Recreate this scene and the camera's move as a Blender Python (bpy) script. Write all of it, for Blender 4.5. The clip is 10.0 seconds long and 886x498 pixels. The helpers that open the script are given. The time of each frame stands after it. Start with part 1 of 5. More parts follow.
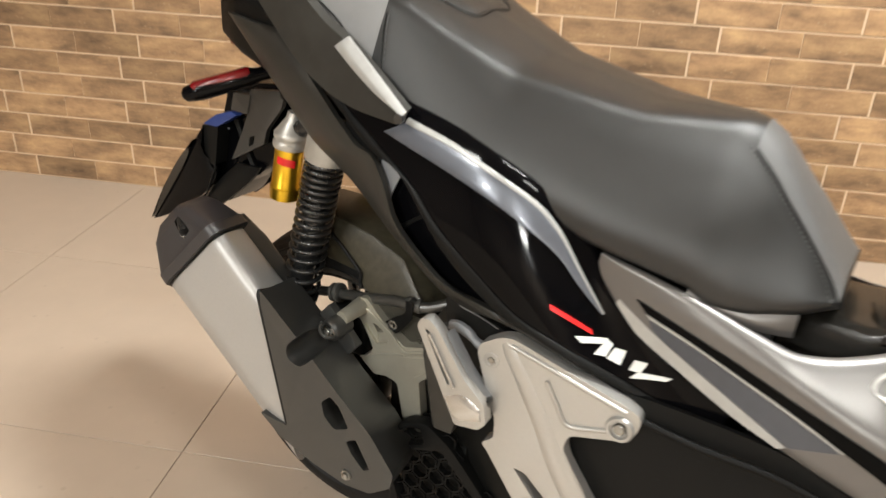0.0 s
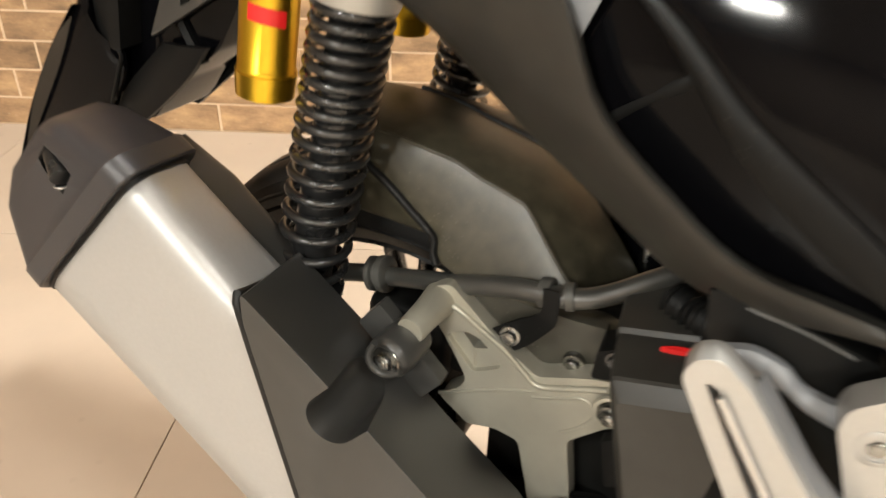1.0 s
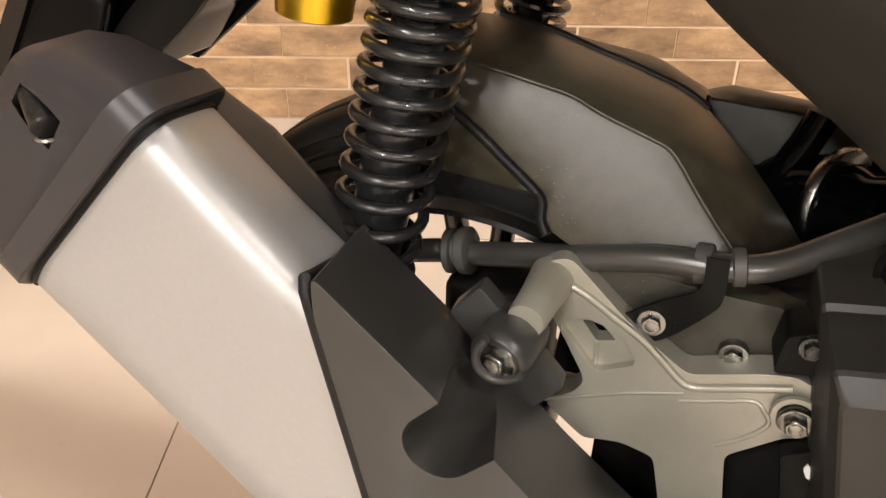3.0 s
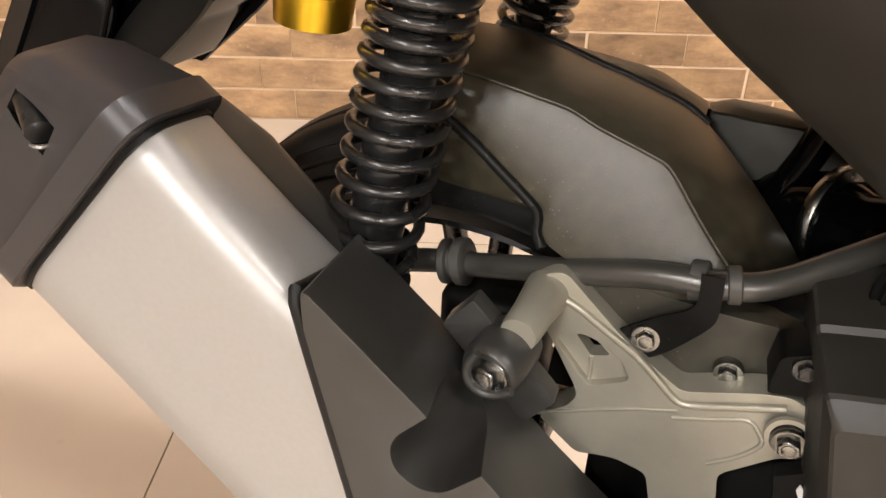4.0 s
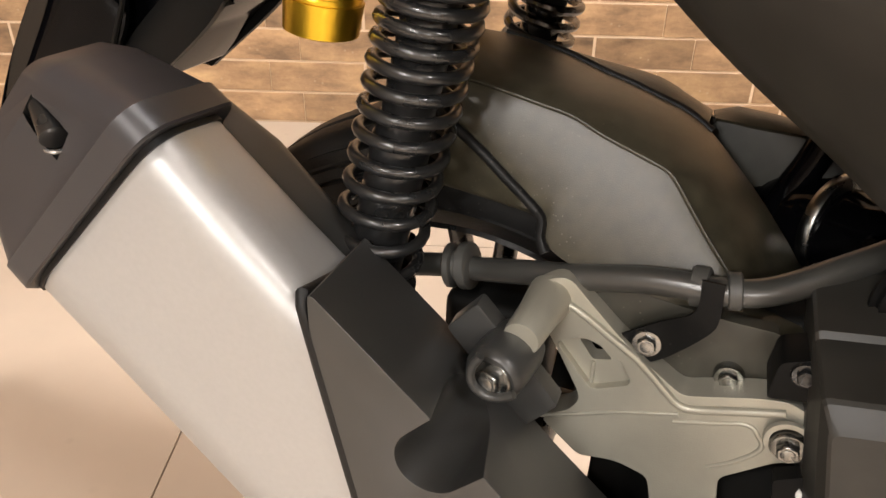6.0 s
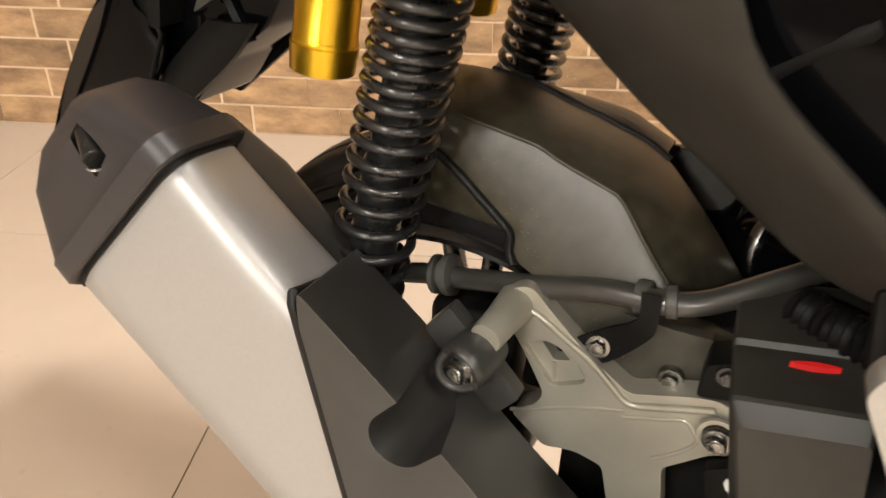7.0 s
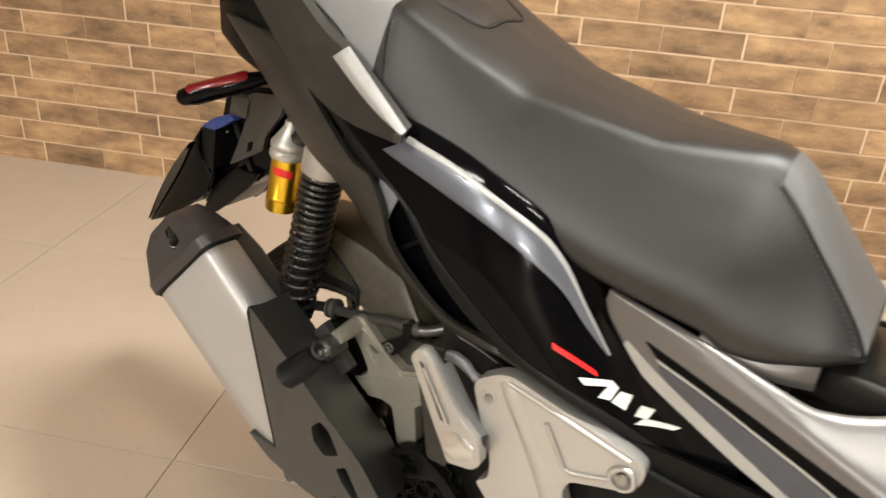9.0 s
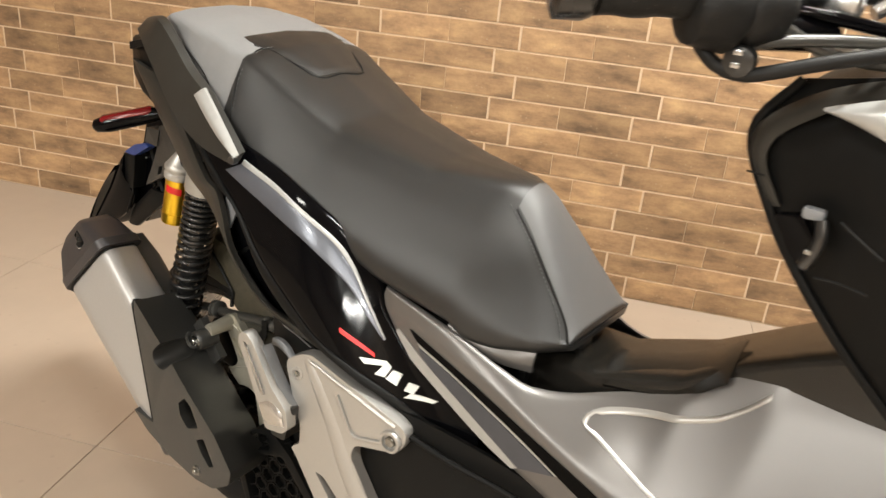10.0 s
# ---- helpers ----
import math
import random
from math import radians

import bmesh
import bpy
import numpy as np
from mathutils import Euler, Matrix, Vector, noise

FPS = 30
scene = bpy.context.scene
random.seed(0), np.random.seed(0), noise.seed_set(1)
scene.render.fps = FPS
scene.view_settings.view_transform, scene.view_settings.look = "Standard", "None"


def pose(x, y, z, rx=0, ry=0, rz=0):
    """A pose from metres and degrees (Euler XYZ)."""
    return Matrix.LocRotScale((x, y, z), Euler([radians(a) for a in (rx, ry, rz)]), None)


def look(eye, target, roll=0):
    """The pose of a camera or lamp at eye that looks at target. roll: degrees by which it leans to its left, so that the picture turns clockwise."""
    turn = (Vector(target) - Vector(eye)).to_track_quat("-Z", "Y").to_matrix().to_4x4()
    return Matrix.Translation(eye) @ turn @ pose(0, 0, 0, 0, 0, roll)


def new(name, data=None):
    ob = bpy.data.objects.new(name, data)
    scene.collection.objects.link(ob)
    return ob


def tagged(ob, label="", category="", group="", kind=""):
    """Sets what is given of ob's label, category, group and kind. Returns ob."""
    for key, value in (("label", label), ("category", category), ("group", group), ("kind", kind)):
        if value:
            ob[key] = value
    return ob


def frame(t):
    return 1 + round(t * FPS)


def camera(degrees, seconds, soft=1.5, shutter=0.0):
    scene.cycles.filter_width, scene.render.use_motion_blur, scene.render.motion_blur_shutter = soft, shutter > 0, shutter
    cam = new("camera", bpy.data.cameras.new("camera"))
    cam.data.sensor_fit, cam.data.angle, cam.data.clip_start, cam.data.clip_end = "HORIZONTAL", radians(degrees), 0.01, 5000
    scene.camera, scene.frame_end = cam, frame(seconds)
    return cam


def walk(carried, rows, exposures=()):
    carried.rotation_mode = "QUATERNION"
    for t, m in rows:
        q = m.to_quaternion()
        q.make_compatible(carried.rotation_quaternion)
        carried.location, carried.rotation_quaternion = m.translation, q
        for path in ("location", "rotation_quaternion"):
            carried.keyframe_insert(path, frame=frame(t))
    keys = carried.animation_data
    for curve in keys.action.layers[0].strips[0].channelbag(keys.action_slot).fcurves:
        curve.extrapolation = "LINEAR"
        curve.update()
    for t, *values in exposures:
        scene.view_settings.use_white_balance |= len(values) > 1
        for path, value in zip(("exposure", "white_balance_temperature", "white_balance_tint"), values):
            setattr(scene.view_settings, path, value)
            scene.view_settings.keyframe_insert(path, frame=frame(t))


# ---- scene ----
cam = camera(58.0, 10.0, shutter=0.35)
PATH = [
    (0, (0.208, 0.012, 1.023), (-0.066, 1.781, 0.132), 2.4),
    (0.5, (0.076, 0.277, 0.904), (-0.13, 2.002, -0.088), 1.0),
    (1, (-0.015, 0.48, 0.776), (-0.128, 2.186, -0.262), 0.6),
    (1.5, (-0.087, 0.569, 0.691), (-0.139, 2.262, -0.372), 0.4),
    (2, (-0.101, 0.575, 0.69), (-0.111, 2.261, -0.385), 0.2),
    (2.5, (-0.101, 0.581, 0.696), (-0.113, 2.279, -0.36), -0.2),
    (3, (-0.102, 0.582, 0.693), (-0.124, 2.285, -0.355), 0.1),
    (4.5, (-0.092, 0.588, 0.698), (-0.139, 2.293, -0.346), 0.9),
    (5, (-0.098, 0.585, 0.697), (-0.145, 2.291, -0.345), 0.9),
    (6.5, (-0.081, 0.576, 0.707), (-0.18, 2.282, -0.333), 0.6),
    (7, (-0.052, 0.529, 0.734), (-0.224, 2.244, -0.281), 0.3),
    (7.5, (0.0, 0.433, 0.827), (-0.267, 2.142, -0.176), -0.1),
    (8, (0.039, 0.346, 0.895), (-0.269, 2.062, -0.085), 0.6),
    (8.5, (0.111, 0.203, 0.968), (-0.224, 1.934, 0.024), 1.8),
    (9, (0.212, 0.08, 1.035), (-0.095, 1.831, 0.119), 3.8),
    (9.5, (0.375, 0.005, 1.062), (0.028, 1.796, 0.241), 4.9),
    (10, (0.498, -0.055, 1.089), (0.109, 1.735, 0.287), 5.5),
]
EXPOSURES = [(0, 0.0, 6050, 9), (1.0, 0.46, 6250, 9), (1.6, 0.40, 6200, 15), (6.5, 0.40, 6200, 15), (7.5, 0.2, 6500, 10), (8.5, 0.05, 6200, 10), (10, 0.0, 6250, 10)]
walk(cam, [(t, look(eye, target, roll)) for t, eye, target, roll in PATH], EXPOSURES)

# ---- world, lamps ----
world = bpy.data.worlds.new("world")
world.use_nodes = True
scene.world = world
world.node_tree.nodes["Background"].inputs[0].default_value = (0.9, 0.82, 0.7, 1)
world.node_tree.nodes["Background"].inputs[1].default_value = 0.02
WALL_Y = 2.263
CEIL = 2.75


def area_lamp(name, loc, sx, sy, watts, colour):
    d = bpy.data.lights.new(name, "AREA")
    d.shape, d.size, d.size_y, d.energy, d.color = "RECTANGLE", sx, sy, watts, colour
    ob = new(name, d)
    ob.matrix_basis = Matrix.Translation(loc)
    return ob


WARM = (1.0, 0.965, 0.865)
LAMPS = [(1.35, -0.75, 34), (-2.0, -3.6, 190), (1.0, 0.95, 86), (-1.45, -1.2, 46), (0.7, -4.6, 200), (3.4, 0.8, 26)]
for lx, ly, watts in LAMPS:
    area_lamp("ceiling_lamp_light", (lx, ly, CEIL - 0.05), 0.6, 0.22, watts, WARM)

# ---- materials ----


def material(name, colour, rough=0.5, metal=0.0, noise_scale=60.0, vary=0.12, bump=0.0, bump_scale=400.0, coat=0.0, rough_vary=0.1, spec=0.5, big=4.0):
    m = bpy.data.materials.new(name)
    m.use_nodes = True
    n, l = m.node_tree.nodes, m.node_tree.links
    b = n["Principled BSDF"]
    tc = n.new("ShaderNodeTexCoord")
    fine, wide = n.new("ShaderNodeTexNoise"), n.new("ShaderNodeTexNoise")
    fine.inputs["Scale"].default_value, wide.inputs["Scale"].default_value = noise_scale, big
    fine.inputs["Detail"].default_value, wide.inputs["Detail"].default_value = 6, 4
    l.new(tc.outputs["Object"], fine.inputs["Vector"])
    l.new(tc.outputs["Object"], wide.inputs["Vector"])
    mix = n.new("ShaderNodeMath")
    mix.operation = "ADD"
    l.new(fine.outputs["Fac"], mix.inputs[0])
    l.new(wide.outputs["Fac"], mix.inputs[1])
    ramp = n.new("ShaderNodeMapRange")
    ramp.inputs["From Min"].default_value, ramp.inputs["From Max"].default_value = 0.6, 1.4
    ramp.inputs["To Min"].default_value, ramp.inputs["To Max"].default_value = 1 - vary, 1 + vary
    l.new(mix.outputs[0], ramp.inputs["Value"])
    col = n.new("ShaderNodeVectorMath")
    col.operation = "SCALE"
    col.inputs[0].default_value = colour
    l.new(ramp.outputs["Result"], col.inputs["Scale"])
    l.new(col.outputs["Vector"], b.inputs["Base Color"])
    rr = n.new("ShaderNodeMapRange")
    rr.inputs["From Min"].default_value, rr.inputs["From Max"].default_value = 0.6, 1.4
    rr.inputs["To Min"].default_value, rr.inputs["To Max"].default_value = max(0.02, rough * (1 - rough_vary)), min(1, rough * (1 + rough_vary))
    l.new(mix.outputs[0], rr.inputs["Value"])
    l.new(rr.outputs["Result"], b.inputs["Roughness"])
    b.inputs["Metallic"].default_value = metal
    b.inputs["Specular IOR Level"].default_value = spec
    b.inputs["Coat Weight"].default_value = coat
    b.inputs["Coat Roughness"].default_value = 0.04
    if bump:
        grain = n.new("ShaderNodeTexNoise")
        grain.inputs["Scale"].default_value, grain.inputs["Detail"].default_value = bump_scale, 3
        l.new(tc.outputs["Object"], grain.inputs["Vector"])
        bn = n.new("ShaderNodeBump")
        bn.inputs["Strength"].default_value, bn.inputs["Distance"].default_value = bump, 0.001
        l.new(grain.outputs["Fac"], bn.inputs["Height"])
        l.new(bn.outputs["Normal"], b.inputs["Normal"])
    return m


RUBBER = material("rubber", (0.009, 0.0088, 0.0085), 0.5, spec=0.25, bump=0.2, bump_scale=500)
GLOSS = material("gloss_black_paint", (0.002, 0.002, 0.0025), 0.09, noise_scale=30, rough_vary=0.3, spec=0.11)
MATTE = material("matte_black_plastic", (0.0060, 0.0060, 0.0058), 0.47, spec=0.12, bump=0.10, bump_scale=2200)
SATIN = material("satin_black_shield", (0.034, 0.0335, 0.0315), 0.36, spec=0.6, bump=0.08, bump_scale=2200)
CAPBLACK = material("matt_black_cap", (0.031, 0.029, 0.031), 0.42, spec=0.55, bump=0.08, bump_scale=2200)
BAND_BLACK = material("black_stripe_film", (0.002, 0.002, 0.002), 0.3, spec=0.05)
# The shield's black made darker, to put shade inside the bolt groove.
GROOVE = material("smooth_black_groove", (0.024, 0.0235, 0.022), 0.36, spec=0.55)
DUSTY = material("dusty_black_plastic", (0.039, 0.0345, 0.0225), 0.35, spec=0.5, vary=0.6, noise_scale=90, big=11, bump=0.12, bump_scale=1500)


def speckle(m, scale, amount, colour):
    """Sparse dust specks over a material's own colour."""
    n, l = m.node_tree.nodes, m.node_tree.links
    b = n["Principled BSDF"]
    tc, cells, where = n.new("ShaderNodeTexCoord"), n.new("ShaderNodeTexVoronoi"), n.new("ShaderNodeTexNoise")
    cells.inputs["Scale"].default_value, where.inputs["Scale"].default_value = scale, 14
    l.new(tc.outputs["Object"], cells.inputs["Vector"])
    l.new(tc.outputs["Object"], where.inputs["Vector"])
    near, some, both = n.new("ShaderNodeMapRange"), n.new("ShaderNodeMapRange"), n.new("ShaderNodeMath")
    near.inputs["From Min"].default_value, near.inputs["From Max"].default_value = 0.16, 0.06
    some.inputs["From Min"].default_value, some.inputs["From Max"].default_value = 0.47, 0.68
    l.new(cells.outputs["Distance"], near.inputs["Value"])
    l.new(where.outputs["Fac"], some.inputs["Value"])
    both.operation = "MULTIPLY"
    l.new(near.outputs["Result"], both.inputs[0])
    l.new(some.outputs["Result"], both.inputs[1])
    gain = n.new("ShaderNodeMath")
    gain.operation = "MULTIPLY"
    gain.inputs[1].default_value = amount
    l.new(both.outputs[0], gain.inputs[0])
    mix = n.new("ShaderNodeMix")
    mix.data_type = "RGBA"
    l.new(gain.outputs[0], mix.inputs["Factor"])
    l.new(b.inputs["Base Color"].links[0].from_socket, mix.inputs[6])
    mix.inputs[7].default_value = (*colour, 1)
    l.new(mix.outputs[2], b.inputs["Base Color"])


speckle(DUSTY, 310, 0.45, (0.30, 0.28, 0.23))
speckle(MATTE, 210, 0.22, (0.2, 0.19, 0.17))
speckle(RUBBER, 200, 0.4, (0.14, 0.13, 0.11))
WORN = material("worn_black_plastic", (0.036, 0.034, 0.026), 0.42, spec=0.42, vary=0.4, noise_scale=60, big=10, bump=0.05, bump_scale=2200)
speckle(WORN, 230, 0.65, (0.26, 0.24, 0.2))
RAIL = material("dusty_rail_plastic", (0.025, 0.0236, 0.0202), 0.44, spec=0.36, vary=0.25, noise_scale=60, big=9, bump=0.06, bump_scale=2200)
STEEL = material("black_steel", (0.012, 0.012, 0.012), 0.28, metal=0.0, coat=0.4)
CAN = material("silver_muffler_paint", (0.42, 0.414, 0.405), 0.43, metal=0.42, noise_scale=300, vary=0.05, bump=0.05, bump_scale=1500)
ALU = material("cast_aluminium", (0.37, 0.355, 0.295), 0.36, metal=0.45, noise_scale=40, vary=0.12, bump=0.2, bump_scale=900)
BRACKET = material("satin_silver_paint", (0.42, 0.41, 0.39), 0.36, metal=0.6, noise_scale=300, vary=0.04, bump=0.06, bump_scale=1500)
POLISHED = material("polished_aluminium", (0.55, 0.55, 0.54), 0.24, metal=0.9, noise_scale=80, vary=0.06)
CHROME = material("zinc_bolt", (0.32, 0.32, 0.305), 0.27, metal=1.0)
GOLD = material("gold_anodised", (0.78, 0.50, 0.035), 0.33, metal=1.0, noise_scale=200, vary=0.05)
SILVER = material("metallic_silver_paint", (0.14, 0.133, 0.128), 0.35, metal=0.5, coat=0.0, noise_scale=900, vary=0.02)
BRIGHT = material("bright_silver_stripe", (0.38, 0.38, 0.37), 0.34, metal=0.25, coat=0.25)
GREY = material("blue_grey_stripe", (0.055, 0.060, 0.074), 0.3, metal=0.2, coat=0.15)
STRIPE = material("silver_blue_stripe", (0.11, 0.118, 0.14), 0.30, metal=0.4, coat=0.2)
LEATHER = material("dark_seat_vinyl", (0.0155, 0.0152, 0.0147), 0.38, spec=0.52, bump=0.25, bump_scale=1300, vary=0.1)
PILLION = material("grey_seat_vinyl", (0.20, 0.20, 0.202), 0.5, bump=0.35, bump_scale=1300, vary=0.08)
NOSE = material("mid_grey_seat_vinyl", (0.105, 0.105, 0.106), 0.48, spec=0.6, bump=0.3, bump_scale=1300, vary=0.08)
BLUE = material("blue_film", (0.025, 0.05, 0.20), 0.3, spec=0.4)
BROWN = material("dark_tunnel_plastic", (0.010, 0.009, 0.0075), 0.25, spec=0.4, coat=0.1, bump=0.15, bump_scale=700)
RED = material("red_lens", (0.15, 0.004, 0.006), 0.22, coat=0.3)
REDMARK = material("red_marking", (0.65, 0.015, 0.015), 0.35)
WHITEMARK = material("white_marking", (0.75, 0.76, 0.74), 0.35)
HOSE = material("hose_rubber", (0.042, 0.041, 0.037), 0.30, spec=0.8, bump=0.05, bump_scale=900)
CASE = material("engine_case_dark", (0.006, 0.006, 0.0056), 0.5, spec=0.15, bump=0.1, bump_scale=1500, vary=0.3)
PAINT = material("grey_ceiling_paint", (0.45, 0.43, 0.40), 0.8, vary=0.03)
PLASTER = material("brown_wall_paint", (0.30, 0.24, 0.19), 0.8, vary=0.05)
GROUT = material("cream_grout", (0.64, 0.48, 0.325), 0.85, noise_scale=120, bump=0.3)
LENS = material("lamp_diffuser", (0.9, 0.88, 0.82), 0.5)
nb = LENS.node_tree.nodes["Principled BSDF"]
nb.inputs["Emission Color"].default_value = (1.0, 0.9, 0.75, 1)
nb.inputs["Emission Strength"].default_value = 12.0


def brick_material():
    m = bpy.data.materials.new("brown_brick_tile")
    m.use_nodes = True
    n, l = m.node_tree.nodes, m.node_tree.links
    b = n["Principled BSDF"]
    tc, info = n.new("ShaderNodeTexCoord"), n.new("ShaderNodeObjectInfo")
    geo = n.new("ShaderNodeNewGeometry")
    shift = n.new("ShaderNodeVectorMath")
    shift.operation = "MULTIPLY_ADD"
    rnd = n.new("ShaderNodeMath")
    rnd.operation = "ADD"
    l.new(info.outputs["Random"], rnd.inputs[0])
    l.new(geo.outputs["Random Per Island"], rnd.inputs[1])
    l.new(rnd.outputs[0], shift.inputs[0])
    shift.inputs[1].default_value = (37, 0, 53)
    l.new(tc.outputs["Object"], shift.inputs[2])
    scale = n.new("ShaderNodeVectorMath")
    scale.operation = "MULTIPLY"
    scale.inputs[1].default_value = (6, 6, 16)
    l.new(shift.outputs["Vector"], scale.inputs[0])
    cloud, speck = n.new("ShaderNodeTexNoise"), n.new("ShaderNodeTexNoise")
    cloud.inputs["Scale"].default_value, cloud.inputs["Detail"].default_value, cloud.inputs["Roughness"].default_value = 1.3, 6, 0.62
    speck.inputs["Scale"].default_value, speck.inputs["Detail"].default_value = 120, 4
    l.new(scale.outputs["Vector"], cloud.inputs["Vector"])
    l.new(shift.outputs["Vector"], speck.inputs["Vector"])
    ramp = n.new("ShaderNodeValToRGB")
    e = ramp.color_ramp.elements
    e[0].position, e[0].color = 0.32, (0.165, 0.102, 0.056, 1)
    e[1].position, e[1].color = 0.71, (0.53, 0.345, 0.173, 1)
    mid = e.new(0.50)
    mid.color = (0.345, 0.211, 0.111, 1)
    l.new(cloud.outputs["Fac"], ramp.inputs["Fac"])
    tone = n.new("ShaderNodeMapRange")
    tone.inputs["To Min"].default_value, tone.inputs["To Max"].default_value = 0.72, 1.2
    frac = n.new("ShaderNodeMath")
    frac.operation = "FRACT"
    mul = n.new("ShaderNodeMath")
    mul.operation = "MULTIPLY"
    mul.inputs[1].default_value = 7.31
    l.new(rnd.outputs[0], mul.inputs[0])
    l.new(mul.outputs[0], frac.inputs[0])
    l.new(frac.outputs[0], tone.inputs["Value"])
    grain = n.new("ShaderNodeMapRange")
    grain.inputs["To Min"].default_value, grain.inputs["To Max"].default_value = 0.85, 1.15
    l.new(speck.outputs["Fac"], grain.inputs["Value"])
    both = n.new("ShaderNodeMath")
    both.operation = "MULTIPLY"
    l.new(tone.outputs["Result"], both.inputs[0])
    l.new(grain.outputs["Result"], both.inputs[1])
    col = n.new("ShaderNodeVectorMath")
    col.operation = "SCALE"
    l.new(ramp.outputs["Color"], col.inputs[0])
    l.new(both.outputs[0], col.inputs["Scale"])
    l.new(col.outputs["Vector"], b.inputs["Base Color"])
    b.inputs["Roughness"].default_value = 0.5
    bn = n.new("ShaderNodeBump")
    bn.inputs["Strength"].default_value, bn.inputs["Distance"].default_value = 0.35, 0.0015
    l.new(speck.outputs["Fac"], bn.inputs["Height"])
    l.new(bn.outputs["Normal"], b.inputs["Normal"])
    return m


def tile_material():
    m = material("beige_floor_tile", (0.50, 0.41, 0.325), 0.30, noise_scale=14, vary=0.05, big=1.5, bump=0.02, bump_scale=30)
    return m


BRICK = brick_material()
TILE = tile_material()
speckle(BRICK, 45, 0.45, (0.62, 0.50, 0.34))
speckle(TILE, 24, 0.22, (0.22, 0.17, 0.12))
JOINT = material("brown_floor_joint", (0.30, 0.235, 0.175), 0.8)

# ---- mesh tools ----


def finish(name, bm, mat, parent=None, label="", angle=47, smooth=True):
    bmesh.ops.recalc_face_normals(bm, faces=bm.faces)
    me = bpy.data.meshes.new(name)
    for f in bm.faces:
        f.smooth = smooth
    bm.to_mesh(me)
    bm.free()
    if smooth:
        me.set_sharp_from_angle(angle=radians(angle))
    me.materials.append(mat)
    ob = new(name, me)
    if parent:
        ob.parent = parent
    if label:
        tagged(ob, label)
    return ob


# The scooter's pose, its breadth, and the side parts' axes, turned a little against its middle plane.
STAND = Matrix.Translation((-0.0879, 1.0745, -0.0069)) @ pose(0, 0, 0, -1.014, 0.573, -23.84)
FORM = Matrix(((1.0209, -0.0250, 0.0161, 0), (-0.0250, 1.0266, -0.0159, 0), (0.0161, -0.0159, 1.0092, 0), (0, 0, 0, 1)))
FLIP = FORM @ Matrix.Diagonal((1, -1, 1, 1)) @ FORM.inverted()
SIDE = FORM @ Matrix.Translation((-0.0197, -0.0055, -0.0002)) @ pose(0, 0, 0, 2, 0, 0) @ pose(0, 0, 0, 0, 0, 5) @ pose(0, 0, 0, -5, 0, 0)


def part(name, bm, mat, parent, label="", angle=47):
    """A mesh set out in the side frame, under its thing or part."""
    bmesh.ops.transform(bm, matrix=SIDE, verts=bm.verts)
    return finish(name, bm, mat, parent, label, angle)


def core(name, bm, mat, parent, label="", angle=47):
    """A mesh set out about the middle plane."""
    bmesh.ops.transform(bm, matrix=FORM, verts=bm.verts)
    return finish(name, bm, mat, parent, label, angle)


def curve(points, n):
    """Catmull-Rom through points, n samples evenly along its length."""
    p = [Vector(q) for q in points]
    p = [2 * p[0] - p[1]] + p + [2 * p[-1] - p[-2]]
    fine = []
    for i in range(1, len(p) - 2):
        for k in range(12):
            u = k / 12
            a, b, c, d = p[i - 1], p[i], p[i + 1], p[i + 2]
            fine.append(0.5 * (2 * b + (c - a) * u + (2 * a - 5 * b + 4 * c - d) * u * u + (3 * b - a - 3 * c + d) * u ** 3))
    fine.append(p[-2])
    run = [0.0]
    for a, b in zip(fine, fine[1:]):
        run.append(run[-1] + (b - a).length)
    out, j = [], 0
    for i in range(n):
        want = run[-1] * i / (n - 1)
        while j < len(run) - 2 and run[j + 1] < want:
            j += 1
        w = (want - run[j]) / max(1e-9, run[j + 1] - run[j])
        out.append(fine[j].lerp(fine[j + 1], min(1, max(0, w))))
    return out


def sample(table, x):
    """Linear look-up in ((x, value), ...)."""
    for (a, va), (b, vb) in zip(table, table[1:]):
        if x <= b:
            return va + (vb - va) * max(0.0, (x - a)) / (b - a)
    return table[-1][1]


def loft(rings, caps=True, closed=True):
    bm = bmesh.new()
    rows = [[bm.verts.new(v) for v in r] for r in rings]
    k = len(rows[0])
    for a, b in zip(rows, rows[1:]):
        for i in range(k if closed else k - 1):
            j = (i + 1) % k
            bm.faces.new((a[i], a[j], b[j], b[i]))
    if caps and closed:
        bm.faces.new(rows[0][::-1])
        bm.faces.new(rows[-1])
    return bm


def slab(front, back):
    """A solid from two grids of equal size."""
    bm = bmesh.new()
    f = [[bm.verts.new(v) for v in r] for r in front]
    b = [[bm.verts.new(v) for v in r] for r in back]
    n, m = len(f), len(f[0])
    for i in range(n - 1):
        for j in range(m - 1):
            bm.faces.new((f[i][j], f[i + 1][j], f[i + 1][j + 1], f[i][j + 1]))
            bm.faces.new((b[i][j], b[i][j + 1], b[i + 1][j + 1], b[i + 1][j]))
    for i in range(n - 1):
        for j in (0, m - 1):
            bm.faces.new((f[i][j], b[i][j], b[i + 1][j], f[i + 1][j]))
    for j in range(m - 1):
        for i in (0, n - 1):
            bm.faces.new((f[i][j], f[i][j + 1], b[i][j + 1], b[i][j]))
    return bm


